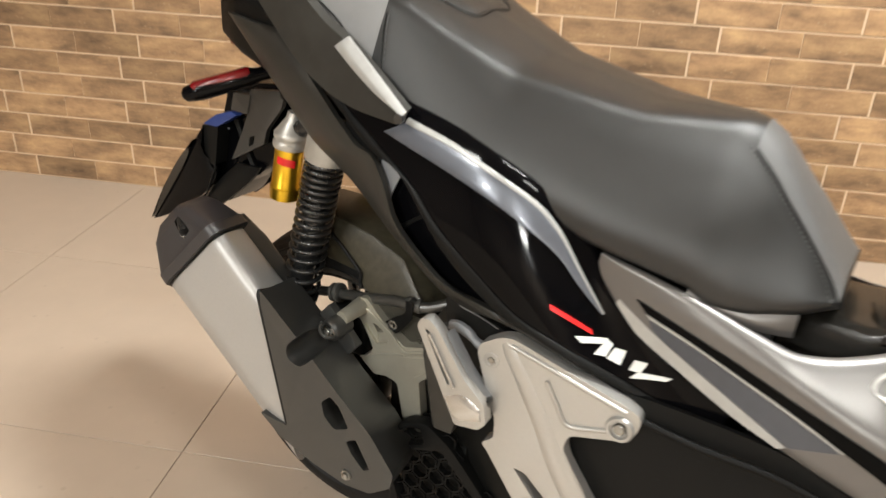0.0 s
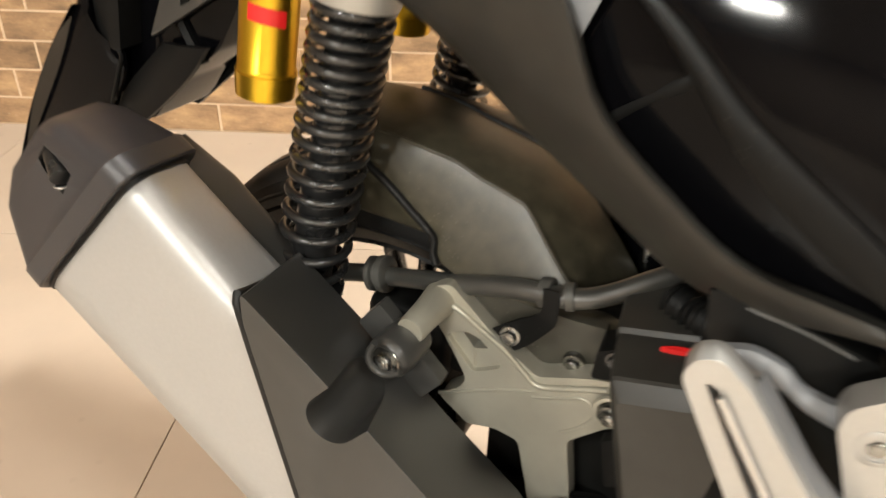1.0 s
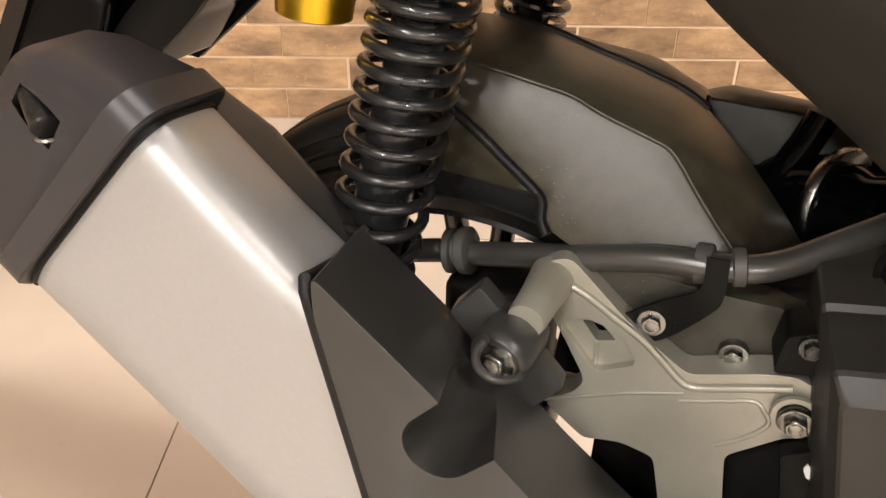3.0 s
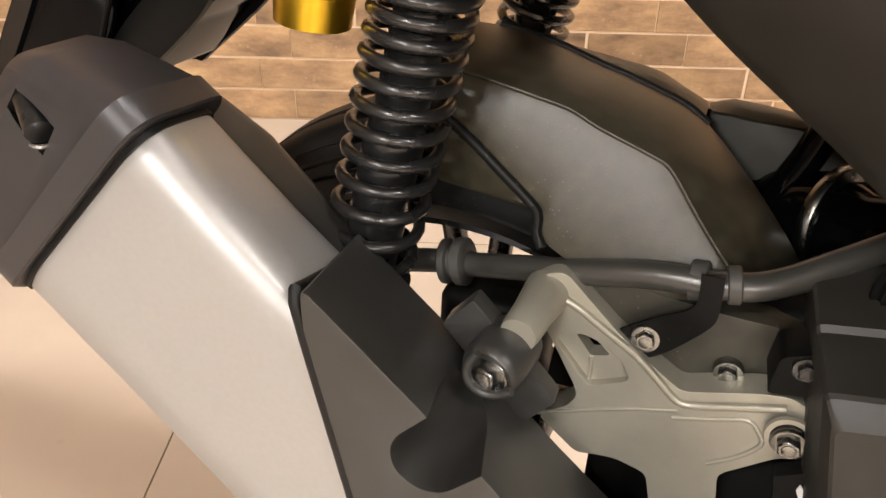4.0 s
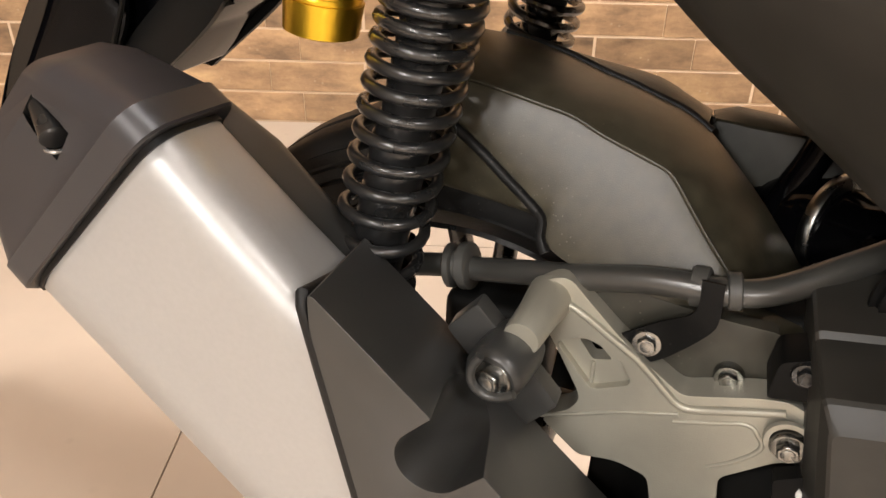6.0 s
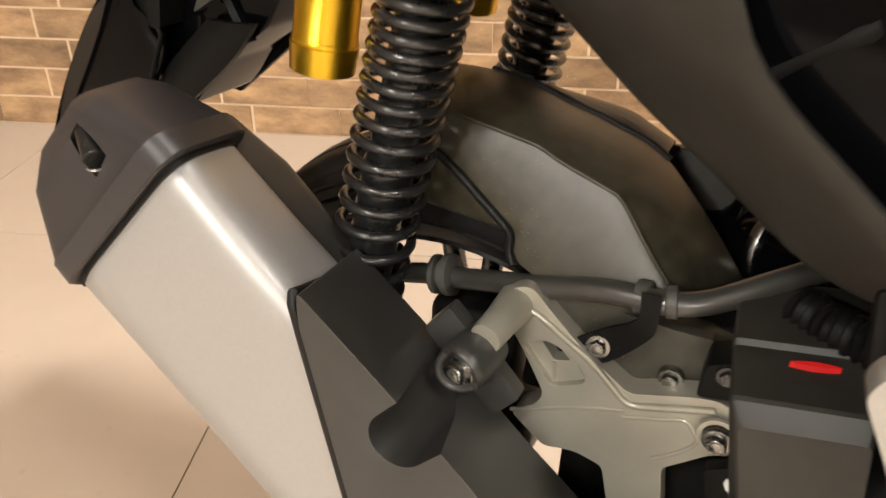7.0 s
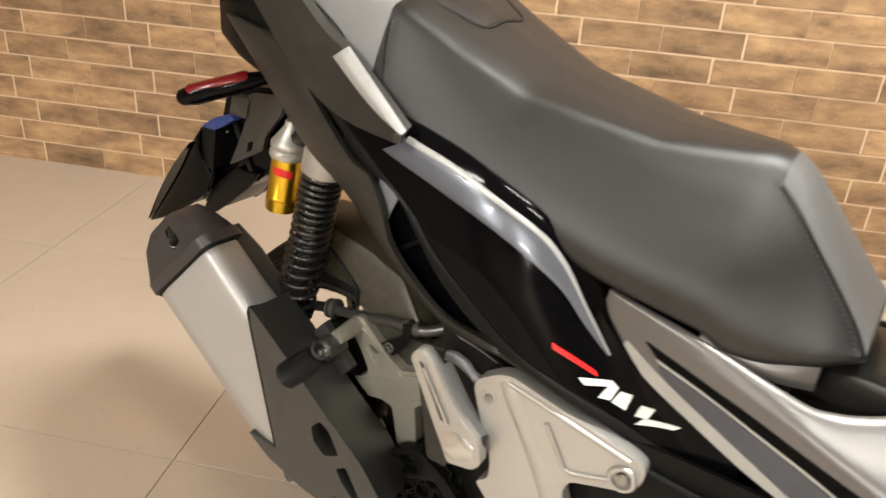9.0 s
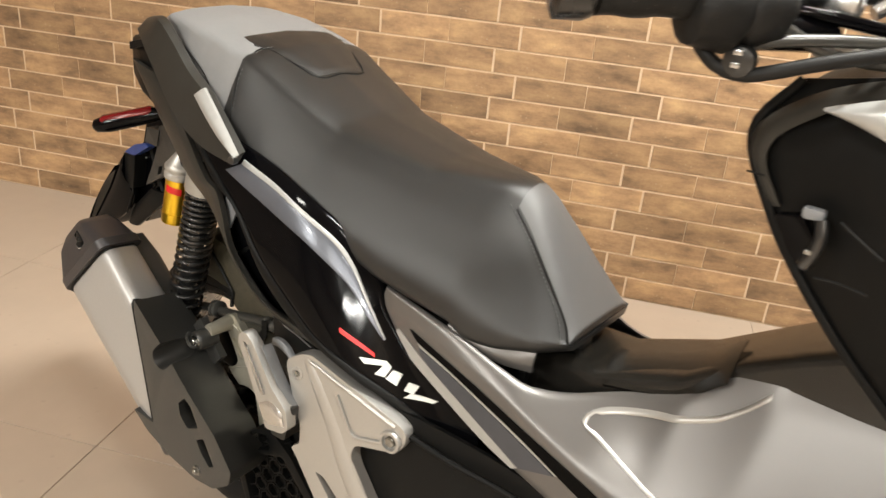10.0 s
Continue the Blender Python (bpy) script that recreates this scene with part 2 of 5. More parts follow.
def strip(upper, lower, n=28, m=7, bulge=0.0, thick=0.005, way=(0, 1, 0), edge=0.002):
    """A curved panel between two edge lines; bulge swells it against way, edge rounds its rim."""
    a, b, w = curve(upper, n), curve(lower, n), Vector(way).normalized()
    front, back = [], []
    for i in range(n):
        fr, bk = [], []
        for j in range(m):
            v = j / (m - 1)
            p = a[i].lerp(b[i], v) - w * bulge * math.sin(math.pi * v)
            rim = edge if j in (0, m - 1) or i in (0, n - 1) else 0.0
            fr.append(p + w * rim)
            bk.append(p + w * max(thick, rim + 0.001))
        front.append(fr)
        back.append(bk)
    return slab(front, back)


def skin(upper, lower, surface, off=0.0, n=28, m=7, thick=0.004, edge=0.0012):
    """A panel between two lines in (x, z) laid on the surface y = surface(x, z), off metres outside it."""
    a = curve([(x, 0, z) for x, z in upper], n)
    b = curve([(x, 0, z) for x, z in lower], n)
    front, back = [], []
    for i in range(n):
        fr, bk = [], []
        for j in range(m):
            p = a[i].lerp(b[i], j / (m - 1))
            y = surface(p.x, p.z) - off
            rim = edge if j in (0, m - 1) or i in (0, n - 1) else 0.0
            fr.append(Vector((p.x, y + rim, p.z)))
            bk.append(Vector((p.x, y + max(thick, rim + 0.0006), p.z)))
        front.append(fr)
        back.append(bk)
    return slab(front, back)


def plate(outline, y0, y1, bevel=0.0015, holes=(), warp=None, segs=2):
    """A plate with holes: outlines in (x, z), from y0 (outer) to y1."""
    bm = bmesh.new()
    edges = []
    for loop in (outline, *holes):
        vs = [bm.verts.new((x, y0, z)) for x, z in loop]
        edges += [bm.edges.new((vs[i], vs[(i + 1) % len(vs)])) for i in range(len(vs))]
    bmesh.ops.triangle_fill(bm, use_beauty=True, use_dissolve=False, edges=edges)
    got = bmesh.ops.extrude_face_region(bm, geom=list(bm.faces))
    moved = [g for g in got["geom"] if isinstance(g, bmesh.types.BMVert)]
    bmesh.ops.translate(bm, verts=moved, vec=(0, y1 - y0, 0))
    bmesh.ops.recalc_face_normals(bm, faces=bm.faces)
    if bevel:
        sharp = [e for e in bm.edges if len(e.link_faces) == 2 and e.calc_face_angle(0) > 1.2 and abs(e.verts[0].co.y - e.verts[1].co.y) < 1e-6 and abs(e.verts[0].co.y - y0) < 1e-6]
        bmesh.ops.bevel(bm, geom=sharp, offset=bevel, segments=segs, profile=0.6, affect="EDGES", clamp_overlap=True)
    if warp:
        for v in bm.verts:
            v.co = Vector(warp(v.co))
    return bm


def rounded(points, r, k=4):
    """Rounds the corners of an (x, z) outline, all alike or each by its own radius."""
    out, n = [], len(points)
    radius = r if isinstance(r, (list, tuple)) else [r] * n
    for i in range(n):
        p, a, b = Vector(points[i]), Vector(points[i - 1]), Vector(points[(i + 1) % n])
        da, db = (a - p), (b - p)
        q = min(radius[i], 0.45 * da.length, 0.45 * db.length)
        s, e = p + da.normalized() * q, p + db.normalized() * q
        for j in range(k + 1):
            u = j / k
            out.append(tuple((1 - u) ** 2 * s + 2 * u * (1 - u) * p + u * u * e))
    return out


def tube(points, r, n=24, k=12, radii=None):
    c = curve(points, n)
    rings, prev = [], None
    for i, p in enumerate(c):
        t = (c[min(i + 1, n - 1)] - c[max(i - 1, 0)]).normalized()
        u = (prev - t * prev.dot(t)).normalized() if prev else t.orthogonal().normalized()
        prev, v = u, t.cross(u)
        q = radii(i / (n - 1)) if radii else r
        rings.append([p + (u * math.cos(a) + v * math.sin(a)) * q for a in (2 * math.pi * s / k for s in range(k))])
    return loft(rings)


def lathe(profile, origin, axis, k=28):
    """Turns ((along, radius), ...) about the axis through origin."""
    o, t = Vector(origin), Vector(axis).normalized()
    u = t.orthogonal().normalized()
    v = t.cross(u)
    return loft([[o + t * s + (u * math.cos(a) + v * math.sin(a)) * r for a in (2 * math.pi * i / k for i in range(k))] for s, r in profile])


def join(target, other):
    me = bpy.data.meshes.new("join")
    other.to_mesh(me)
    other.free()
    target.from_mesh(me)
    bpy.data.meshes.remove(me)
    return target


def box(lo, hi, bevel=0.0, segs=2):
    bm = bmesh.new()
    bmesh.ops.create_cube(bm, size=1)
    lo, hi = Vector(lo), Vector(hi)
    for v in bm.verts:
        v.co = Vector([lo[i] + (hi[i] - lo[i]) * (v.co[i] + 0.5) for i in range(3)])
    if bevel:
        bmesh.ops.bevel(bm, geom=list(bm.edges), offset=bevel, segments=segs, profile=0.5, affect="EDGES")
    return bm


def mirrored(ob):
    """The same part on the other side of the scooter's middle plane."""
    bm = bmesh.new()
    bm.from_mesh(ob.data)
    bmesh.ops.transform(bm, matrix=FLIP, verts=bm.verts)
    bmesh.ops.reverse_faces(bm, faces=bm.faces)
    return finish(ob.name.split(".")[0], bm, ob.data.materials[0], ob.parent)


def bolt(place, axis, r, parent, washer=True, name="bolt", mat=None):
    a = Vector(axis).normalized()
    bm = lathe([(-0.004, r * 1.5), (0.0, r * 1.5), (0.0012, r * 1.38), (0.0014, r * 1.05)], place, a, 24) if washer else bmesh.new()
    o, u = Vector(place), a.orthogonal().normalized()
    v = a.cross(u)
    hexa = lambda s, q: [o + a * s + (u * math.cos(t) + v * math.sin(t)) * q for t in (math.pi * i / 3 for i in range(6))]
    join(bm, loft([hexa(-0.002, r), hexa(r * 0.8, r), hexa(r * 0.95, r * 0.85)]))
    join(bm, lathe([(r * 0.9, r * 0.62), (r * 1.0, r * 0.60), (r * 1.04, r * 0.45), (r * 1.04, r * 0.02)], place, a, 16))
    return part(name, bm, mat or CHROME, parent, "zinc-plated hexagon bolt")


# ---- room ----
X0, X1, Y0 = -4.5, 5.5, -5.5
floor = finish("floor", box((X0, Y0, -0.12), (X1, WALL_Y, -0.0025)), JOINT, smooth=False)
tagged(floor, "large beige polished floor tiles with thin brown joints", "floor", kind="structure")
wall = finish("wall_north", box((X0, WALL_Y + 0.0022, -0.12), (X1, WALL_Y + 0.2, CEIL)), GROUT, smooth=False)
tagged(wall, "wall of brown brick-look tiles with cream joints", "wall", kind="structure")
for nm, lo, hi in (("wall_west", (X0 - 0.2, Y0 - 0.2, -0.12), (X0, WALL_Y + 0.2, CEIL)), ("wall_east", (X1, Y0 - 0.2, -0.12), (X1 + 0.2, WALL_Y + 0.2, CEIL)), ("wall_south", (X0, Y0 - 0.2, -0.12), (X1, Y0, CEIL))):
    tagged(finish(nm, box(lo, hi), PLASTER, smooth=False), "plain dark brown painted room wall", "wall", kind="structure")
tagged(finish("ceiling", box((X0 - 0.2, Y0 - 0.2, CEIL), (X1 + 0.2, WALL_Y + 0.2, CEIL + 0.15)), PAINT, smooth=False), "plain grey painted ceiling", "ceiling", kind="structure")
for lx, ly, watts in LAMPS:
    tagged(finish("ceiling_lamp", box((lx - 0.31, ly - 0.12, CEIL - 0.04), (lx + 0.31, ly + 0.12, CEIL - 0.001), 0.006), LENS), "flat rectangular warm ceiling lamp", "lamp", "ceiling lamps")

# ---- scooter ----
scooter = new("motor_scooter")
scooter.matrix_basis = STAND
tagged(scooter, "black and silver adventure scooter with gold shock reservoirs", "scooter")

# rear wheel
AX = Vector((0.005, 0, 0.263))
Yv = (0, 1, 0)
tread = [(-0.045, 0.184), (-0.056, 0.191), (-0.0655, 0.205), (-0.0640, 0.206), (-0.0655, 0.214), (-0.0635, 0.222), (-0.0610, 0.2225), (-0.060, 0.2235), (-0.061, 0.2245), (-0.0595, 0.231), (-0.0575, 0.2315), (-0.0565, 0.2325), (-0.0570, 0.2345), (-0.052, 0.2405), (-0.048, 0.2400), (-0.047, 0.2405), (-0.046, 0.2445), (-0.035, 0.251), (-0.022, 0.2535), (-0.021, 0.250), (-0.016, 0.250), (-0.015, 0.2545), (0, 0.256), (0.035, 0.251), (0.058, 0.236), (0.065, 0.212), (0.056, 0.191), (0.045, 0.184)]
tyre = core("rear_tyre", loft([[AX + Vector((math.cos(w) * r, y, math.sin(w) * r)) for w in (2 * math.pi * i / 72 for i in range(72))] for y, r in tread], caps=False), RUBBER, scooter, "worn black rubber rear tyre")
rimbm = bmesh.new()
prof = [(-0.048, 0.188), (-0.05, 0.183), (-0.04, 0.178), (0.04, 0.174), (0.05, 0.178), (0.048, 0.188), (0.0, 0.182)]
rings = [[AX + Vector((math.cos(a) * r, y, math.sin(a) * r)) for y, r in prof] for a in (2 * math.pi * i / 72 for i in range(72))]
join(rimbm, loft(rings + rings[:1], caps=False))
join(rimbm, lathe([(-0.05, 0.03), (-0.045, 0.035), (0.045, 0.035), (0.05, 0.03)], AX, Yv))
rim = core("rear_rim", rimbm, STEEL, scooter, "black cast alloy rim")
for i in range(5):
    a = 2 * math.pi * i / 5 + 0.38
    spoke = bmesh.new()
    for d in (-0.12, 0.12):
        p0 = AX + Vector((math.cos(a) * 0.03, 0, math.sin(a) * 0.03))
        p1 = AX + Vector((math.cos(a + d) * 0.176, 0, math.sin(a + d) * 0.176))
        join(spoke, tube([p0, p0.lerp(p1, 0.5), p1], 0.009, 6, 8))
    core("spoke", spoke, STEEL, rim)

def carve(ob, cutter, lining):
    """Cuts a closed mesh out of a part; the cut takes its own finish."""
    tool = finish("cutter", cutter, lining)
    tool.parent = ob.parent
    mod = ob.modifiers.new("cut", "BOOLEAN")
    mod.operation, mod.object, mod.solver, mod.material_mode = "DIFFERENCE", tool, "EXACT", "TRANSFER"
    bpy.context.view_layer.update()
    got = bpy.data.meshes.new_from_object(ob.evaluated_get(bpy.context.evaluated_depsgraph_get()))
    ob.modifiers.clear()
    ob.data = got
    for f in got.polygons:
        f.use_smooth = True
    got.set_sharp_from_angle(angle=radians(30))
    bpy.data.objects.remove(tool)


# muffler: s runs down its axis, n across it in the upright plane
def muf(s, n, y):
    return Vector((0.73 * s + 0.68 * n, y, -0.68 * s + 0.73 * n))


def msec(s, n0, n1, y0, y1, r, k=5, low=None, fall=0.0, slant=1.0):
    """Rounded section of the muffler from n0 to n1 and y0 (outer) to y1."""
    pts = rounded([(y0, n1), (y1, n1 - fall), (y1, n0), (y0 + slant * (low or 0.0), n0), (y0, n0 + (low or 0.001))], [r, r, r, 0.5 * r, 0.5 * r], k)
    return [muf(s, n, y) for y, n in pts]


def shell_end(y, n):
    """The shell runs under the shield along a slant."""
    return muf(-0.300 + (0.352 - n) * 1.35, n, y)


muffler = part("muffler", loft([msec(-0.445, 0.262, 0.330, -0.205, -0.150, 0.012), msec(-0.40, 0.240, 0.340, -0.215, -0.150, 0.012), msec(-0.20, 0.250, 0.336, -0.205, -0.146, 0.012), msec(-0.06, 0.265, 0.325, -0.205, -0.15, 0.02)]), SATIN, scooter, "black muffler body with brushed silver shell")
last = rounded([(-0.2485, 0.359), (-0.174, 0.346), (-0.172, 0.223), (-0.2375, 0.223), (-0.2485, 0.254)], [0.024, 0.021, 0.021, 0.010, 0.010], 6)
part("silver_shell", loft([msec(-0.446, 0.2125, 0.356, -0.243, -0.180, 0.024, 6, low=0.031, fall=0.013, slant=0.36), msec(-0.440, 0.2105, 0.3575, -0.245, -0.179, 0.024, 6, low=0.031, fall=0.013, slant=0.36), msec(-0.36, 0.2150, 0.3580, -0.2465, -0.177, 0.024, 6, low=0.031, fall=0.013, slant=0.36), [shell_end(y, n) for y, n in last]]), CAN, muffler, "satin silver muffler shell")
cap = part("end_cap", loft([msec(-0.4245, 0.2085, 0.3605, -0.2490, -0.178, 0.017, 6, low=0.026, fall=0.012), msec(-0.4240, 0.2045, 0.3640, -0.2520, -0.1755, 0.019, 6, low=0.027, fall=0.012), msec(-0.4250, 0.2032, 0.3652, -0.2533, -0.1745, 0.019, 6, low=0.027, fall=0.012), msec(-0.4385, 0.2035, 0.3640, -0.2530, -0.175, 0.018, 6, low=0.027, fall=0.012), msec(-0.4400, 0.2050, 0.3622, -0.2518, -0.177, 0.017, 6, low=0.027, fall=0.012), msec(-0.476, 0.225, 0.342, -0.2445, -0.180, 0.014, 6, low=0.026, fall=0.008), msec(-0.491, 0.246, 0.322, -0.235, -0.184, 0.010, 6, low=0.02), msec(-0.495, 0.256, 0.306, -0.226, -0.190, 0.008, 6, low=0.012)]), CAPBLACK, muffler, "matt black muffler end cap", 32)
outlet = tube([muf(-0.4736, 0.3132, -0.2385), muf(-0.4623, 0.3154, -0.245), muf(-0.4510, 0.3176, -0.2515)], 0.0086, 10, 20)
bmesh.ops.transform(outlet, matrix=SIDE, verts=outlet.verts)
carve(cap, outlet, RUBBER)
part("tailpipe", tube([muf(-0.4749, 0.3130, -0.237), muf(-0.4648, 0.3150, -0.2432), muf(-0.4558, 0.3167, -0.2488)], 0.0064, 8, 20), STEEL, cap, "small gloss black outlet pipe")
# Glint on the dark pipe end, modelled as a thin bright arc.
part("pipe_rim", tube([muf(-0.4558, 0.3167, -0.2488) + Vector((0.0044 * math.cos(a), -0.0044 * math.sin(a), -0.0050)) for a in (0.2, 0.7, 1.2, 1.7, 2.2)], 0.0010, 12, 6), POLISHED, cap, "bright crescent added as a glint on the outlet rim")
# Black ring added to show the dark slot between cap and shell.
part("cap_gap", loft([msec(-0.4275, 0.2110, 0.3588, -0.2464, -0.1780, 0.0225, 6, low=0.031, fall=0.013, slant=0.36), msec(-0.4215, 0.2110, 0.3588, -0.2464, -0.1780, 0.0225, 6, low=0.031, fall=0.013, slant=0.36)]), RUBBER, muffler)

shield_line = [(-0.334, 0.371), (-0.320, 0.357), (-0.176, 0.266), (-0.2129, 0.2373), (-0.1708, 0.2422), (-0.1183, 0.2645), (-0.0745, 0.2902), (-0.0494, 0.3177), (-0.0428, 0.3533), (-0.055, 0.372), (-0.11, 0.380), (-0.18, 0.376), (-0.26, 0.375)]


def sxz(pts):
    return [(0.73 * s + 0.68 * n, -0.68 * s + 0.73 * n) for s, n in pts]


vent_a = rounded([(0.1045, 0.372), (0.117, 0.385), (0.1305, 0.376), (0.146, 0.349), (0.125, 0.3395), (0.109, 0.353)], 0.004)
vent_b = rounded([(0.1430, 0.329), (0.1570, 0.3373), (0.1790, 0.302), (0.1700, 0.2965), (0.152, 0.3135)], 0.003)


BOLT = Vector((0.076, -0.196, 0.438))
BORE = (Vector((0.066, -0.2525, 0.427)) - BOLT).normalized()


def shield_warp(c):
    """The shield's upper face falls away towards the wheel."""
    n = 0.68 * c.x + 0.73 * c.z
    d = -0.28 * (c.y + 0.2525) * max(0.0, min(1.0, (n - 0.31) / 0.03))
    return (c.x + 0.68 * d, c.y, c.z + 0.73 * d)


shield = part("heat_shield", plate(rounded(sxz(shield_line), 0.005, 3), -0.2525, -0.166, 0.004, [vent_a, vent_b], shield_warp, 3), SATIN, muffler, "satin black plastic heat shield")
# Black tube draws the dark gap and shaded bevel at the shield's edge.
part("shield_seal", tube([muf(-0.3235, 0.3465, -0.178), muf(-0.3320, 0.3590, -0.235), muf(-0.3335, 0.3640, -0.2485), muf(-0.3225, 0.3565, -0.2500), muf(-0.25, 0.3106, -0.2500), muf(-0.180, 0.2665, -0.2500)], 0.0030, 40, 8), RUBBER, muffler, "thin black line added as the shaded gap along the heat shield")
UPN = Vector((0.68, 0.0, 0.73))
across = BORE.cross(UPN).normalized()
lift = across.cross(BORE).normalized()
lift = lift if lift.dot(UPN) > 0 else -lift
ring = [across * (0.0165 * math.cos(a)) + lift * (0.0165 * math.sin(a)) for a in (math.pi + math.pi * i / 16 for i in range(17))] + [across * 0.0175 + lift * 0.045, across * -0.0175 + lift * 0.045]
bore = loft([[BOLT + BORE * d + r * (0.93 + 1.0 * max(0, d)) for r in ring] for d in (-0.004, 0.02, 0.045, 0.078)])
bmesh.ops.transform(bore, matrix=SIDE, verts=bore.verts)
carve(shield, bore, GROOVE)
soft = bmesh.new()
soft.from_mesh(shield.data)
lip = [e for e in soft.edges if len(e.link_faces) == 2 and e.link_faces[0].material_index != e.link_faces[1].material_index]
bmesh.ops.bevel(soft, geom=lip, offset=0.0028, segments=3, profile=0.5, affect="EDGES", clamp_overlap=True, material=0)
for f in soft.faces:
    f.smooth = True
soft.to_mesh(shield.data)
soft.free()
shield.data.set_sharp_from_angle(angle=radians(38))
part("bolt_cup", tube([(0.072, -0.208, 0.4556), (0.068, -0.208, 0.447), (0.0692, -0.208, 0.4389), (0.0755, -0.208, 0.4344), (0.0828, -0.208, 0.4349), (0.0896, -0.208, 0.4391)], 0.0023, 30, 8), SATIN, shield, "moulded cup round the mounting bolt")
boss = part("mounting_boss", lathe([(-0.003, 0.0128), (-0.001, 0.0146), (0.002, 0.0152), (0.010, 0.0152), (0.024, 0.0146), (0.028, 0.0134)], BOLT, (0.22, 1, 0.15), 24), SATIN, muffler, "black rubber-sleeved mounting boss")
bolt(BOLT + Vector((0, -0.004, 0)), (-0.22, -1, 0.1), 0.0070, boss)
bolt((0.1460, -0.2535, 0.2795), (0, -1, 0), 0.005, shield)
part("shield_strap", plate(rounded([(0.045, 0.445), (0.060, 0.463), (0.072, 0.451), (0.106, 0.415), (0.091, 0.397)], 0.002, 2), -0.178, -0.166, 0.002), SATIN, muffler, "black muffler strap")

# the muffler hangs close to the wheel
CLOSER = SIDE @ Matrix.Translation((0.1382, -0.4858, 0.6559)) @ Matrix.Scale(1.0600, 4) @ Matrix.Translation((-0.1382, 0.4858, -0.6559)) @ SIDE.inverted()
for piece in (muffler, *muffler.children_recursive):
    piece.data.transform(CLOSER)

# shock absorbers
BOT, TOP = Vector((-0.026, -0.126, 0.405)), Vector((0.034, -0.130, 0.705))
AXIS = (TOP - BOT).normalized()
LEN = (TOP - BOT).length


def shock(side):
    sh = part("shock_absorber", lathe([(0.0, 0.012), (0.03, 0.0165), (0.12, 0.0165), (0.125, 0.0145), (LEN - 0.04, 0.0145), (LEN - 0.035, 0.02), (LEN, 0.02)], BOT, AXIS, 24), STEEL, scooter, "rear shock absorber with black spring and gold reservoir")
    u = AXIS.orthogonal().normalized()
    v = AXIS.cross(u)
    pts, s, a = [], 0.028, 0.0
    while s < LEN - 0.062:
        f = (s - 0.028) / (LEN - 0.09)
        pitch = 0.0205 - 0.0112 * min(1, f * 1.3)
        pts.append(BOT + AXIS * s + (u * math.cos(a) + v * math.sin(a)) * 0.0245)
        a += 2 * math.pi / 22
        s += pitch / 22
    rings, k = [], 9
    for i, p in enumerate(pts):
        t = (pts[min(i + 1, len(pts) - 1)] - pts[max(i - 1, 0)]).normalized()
        o = (p - BOT - AXIS * (p - BOT).dot(AXIS)).normalized()
        w = t.cross(o)
        rings.append([p + (o * math.cos(q) + w * math.sin(q)) * 0.0035 for q in (2 * math.pi * j / k for j in range(k))])
    part("coil_spring", loft(rings), STEEL, sh, "glossy black coil spring", 85)
    part("spring_seat", lathe([(0.018, 0.016), (0.022, 0.0275), (0.028, 0.0275), (0.03, 0.018)], BOT, AXIS, 28), STEEL, sh)
    part("upper_collar", lathe([(LEN - 0.062, 0.0285), (LEN - 0.058, 0.0295), (LEN - 0.02, 0.0285), (LEN + 0.01, 0.0285)], BOT, AXIS, 32), material("cast_collar", (0.42, 0.41, 0.38), 0.45, metal=0.5, bump=0.2) if side < 0 else bpy.data.materials["cast_collar"], sh, "cast aluminium spring collar")
    c0, ca = Vector((-0.054, -0.121, 0.571)), Vector((0.13, 0.0, 1)).normalized()
    can = part("reservoir", lathe([(0, 0.0185), (0.001, 0.0205), (0.018, 0.0215), (0.0185, 0.0205), (0.021, 0.0205), (0.0215, 0.0200), (0.078, 0.0200)], c0, ca, 36), GOLD, sh, "gold anodised gas reservoir")
    part("reservoir_cap", lathe([(0.076, 0.0225), (0.079, 0.0235), (0.084, 0.0235), (0.086, 0.0215), (0.089, 0.0215), (0.091, 0.0235), (0.096, 0.0235), (0.099, 0.021), (0.118, 0.009), (0.126, 0.008)], c0, ca, 32), material("cast_cap", (0.50, 0.49, 0.46), 0.42, metal=0.6, bump=0.2) if side < 0 else bpy.data.materials["cast_cap"], can, "machined aluminium reservoir cap")
    part("reservoir_bridge", tube([c0 + ca * 0.1, c0 + ca * 0.1 + Vector((0.04, 0, 0.012)), TOP + AXIS * -0.02], 0.012, 8, 10), STEEL, sh)
    band = bmesh.new()
    fr, bk = [], []
    for i in range(9):
        w = math.radians(-100 + 9.5 * i)
        d = Vector((math.cos(w), math.sin(w), 0))
        fr.append([c0 + ca * (0.056 - 0.0008 * i) + d * 0.0204, c0 + ca * (0.067 - 0.0008 * i) + d * 0.0204])
        bk.append([p - d * 0.0006 for p in fr[-1]])
    part("red_bar", slab(fr, bk), REDMARK, can, "plain red marking bar")
    if side > 0:
        for o in (sh, *sh.children_recursive):
            bm = bmesh.new()
            bm.from_mesh(o.data)
            bmesh.ops.transform(bm, matrix=FLIP, verts=bm.verts)
            bmesh.ops.reverse_faces(bm, faces=bm.faces)
            bm.to_mesh(o.data)
            bm.free()
            o.data.set_sharp_from_angle(angle=radians(35))
    return sh


shock(-1)
shock(1)

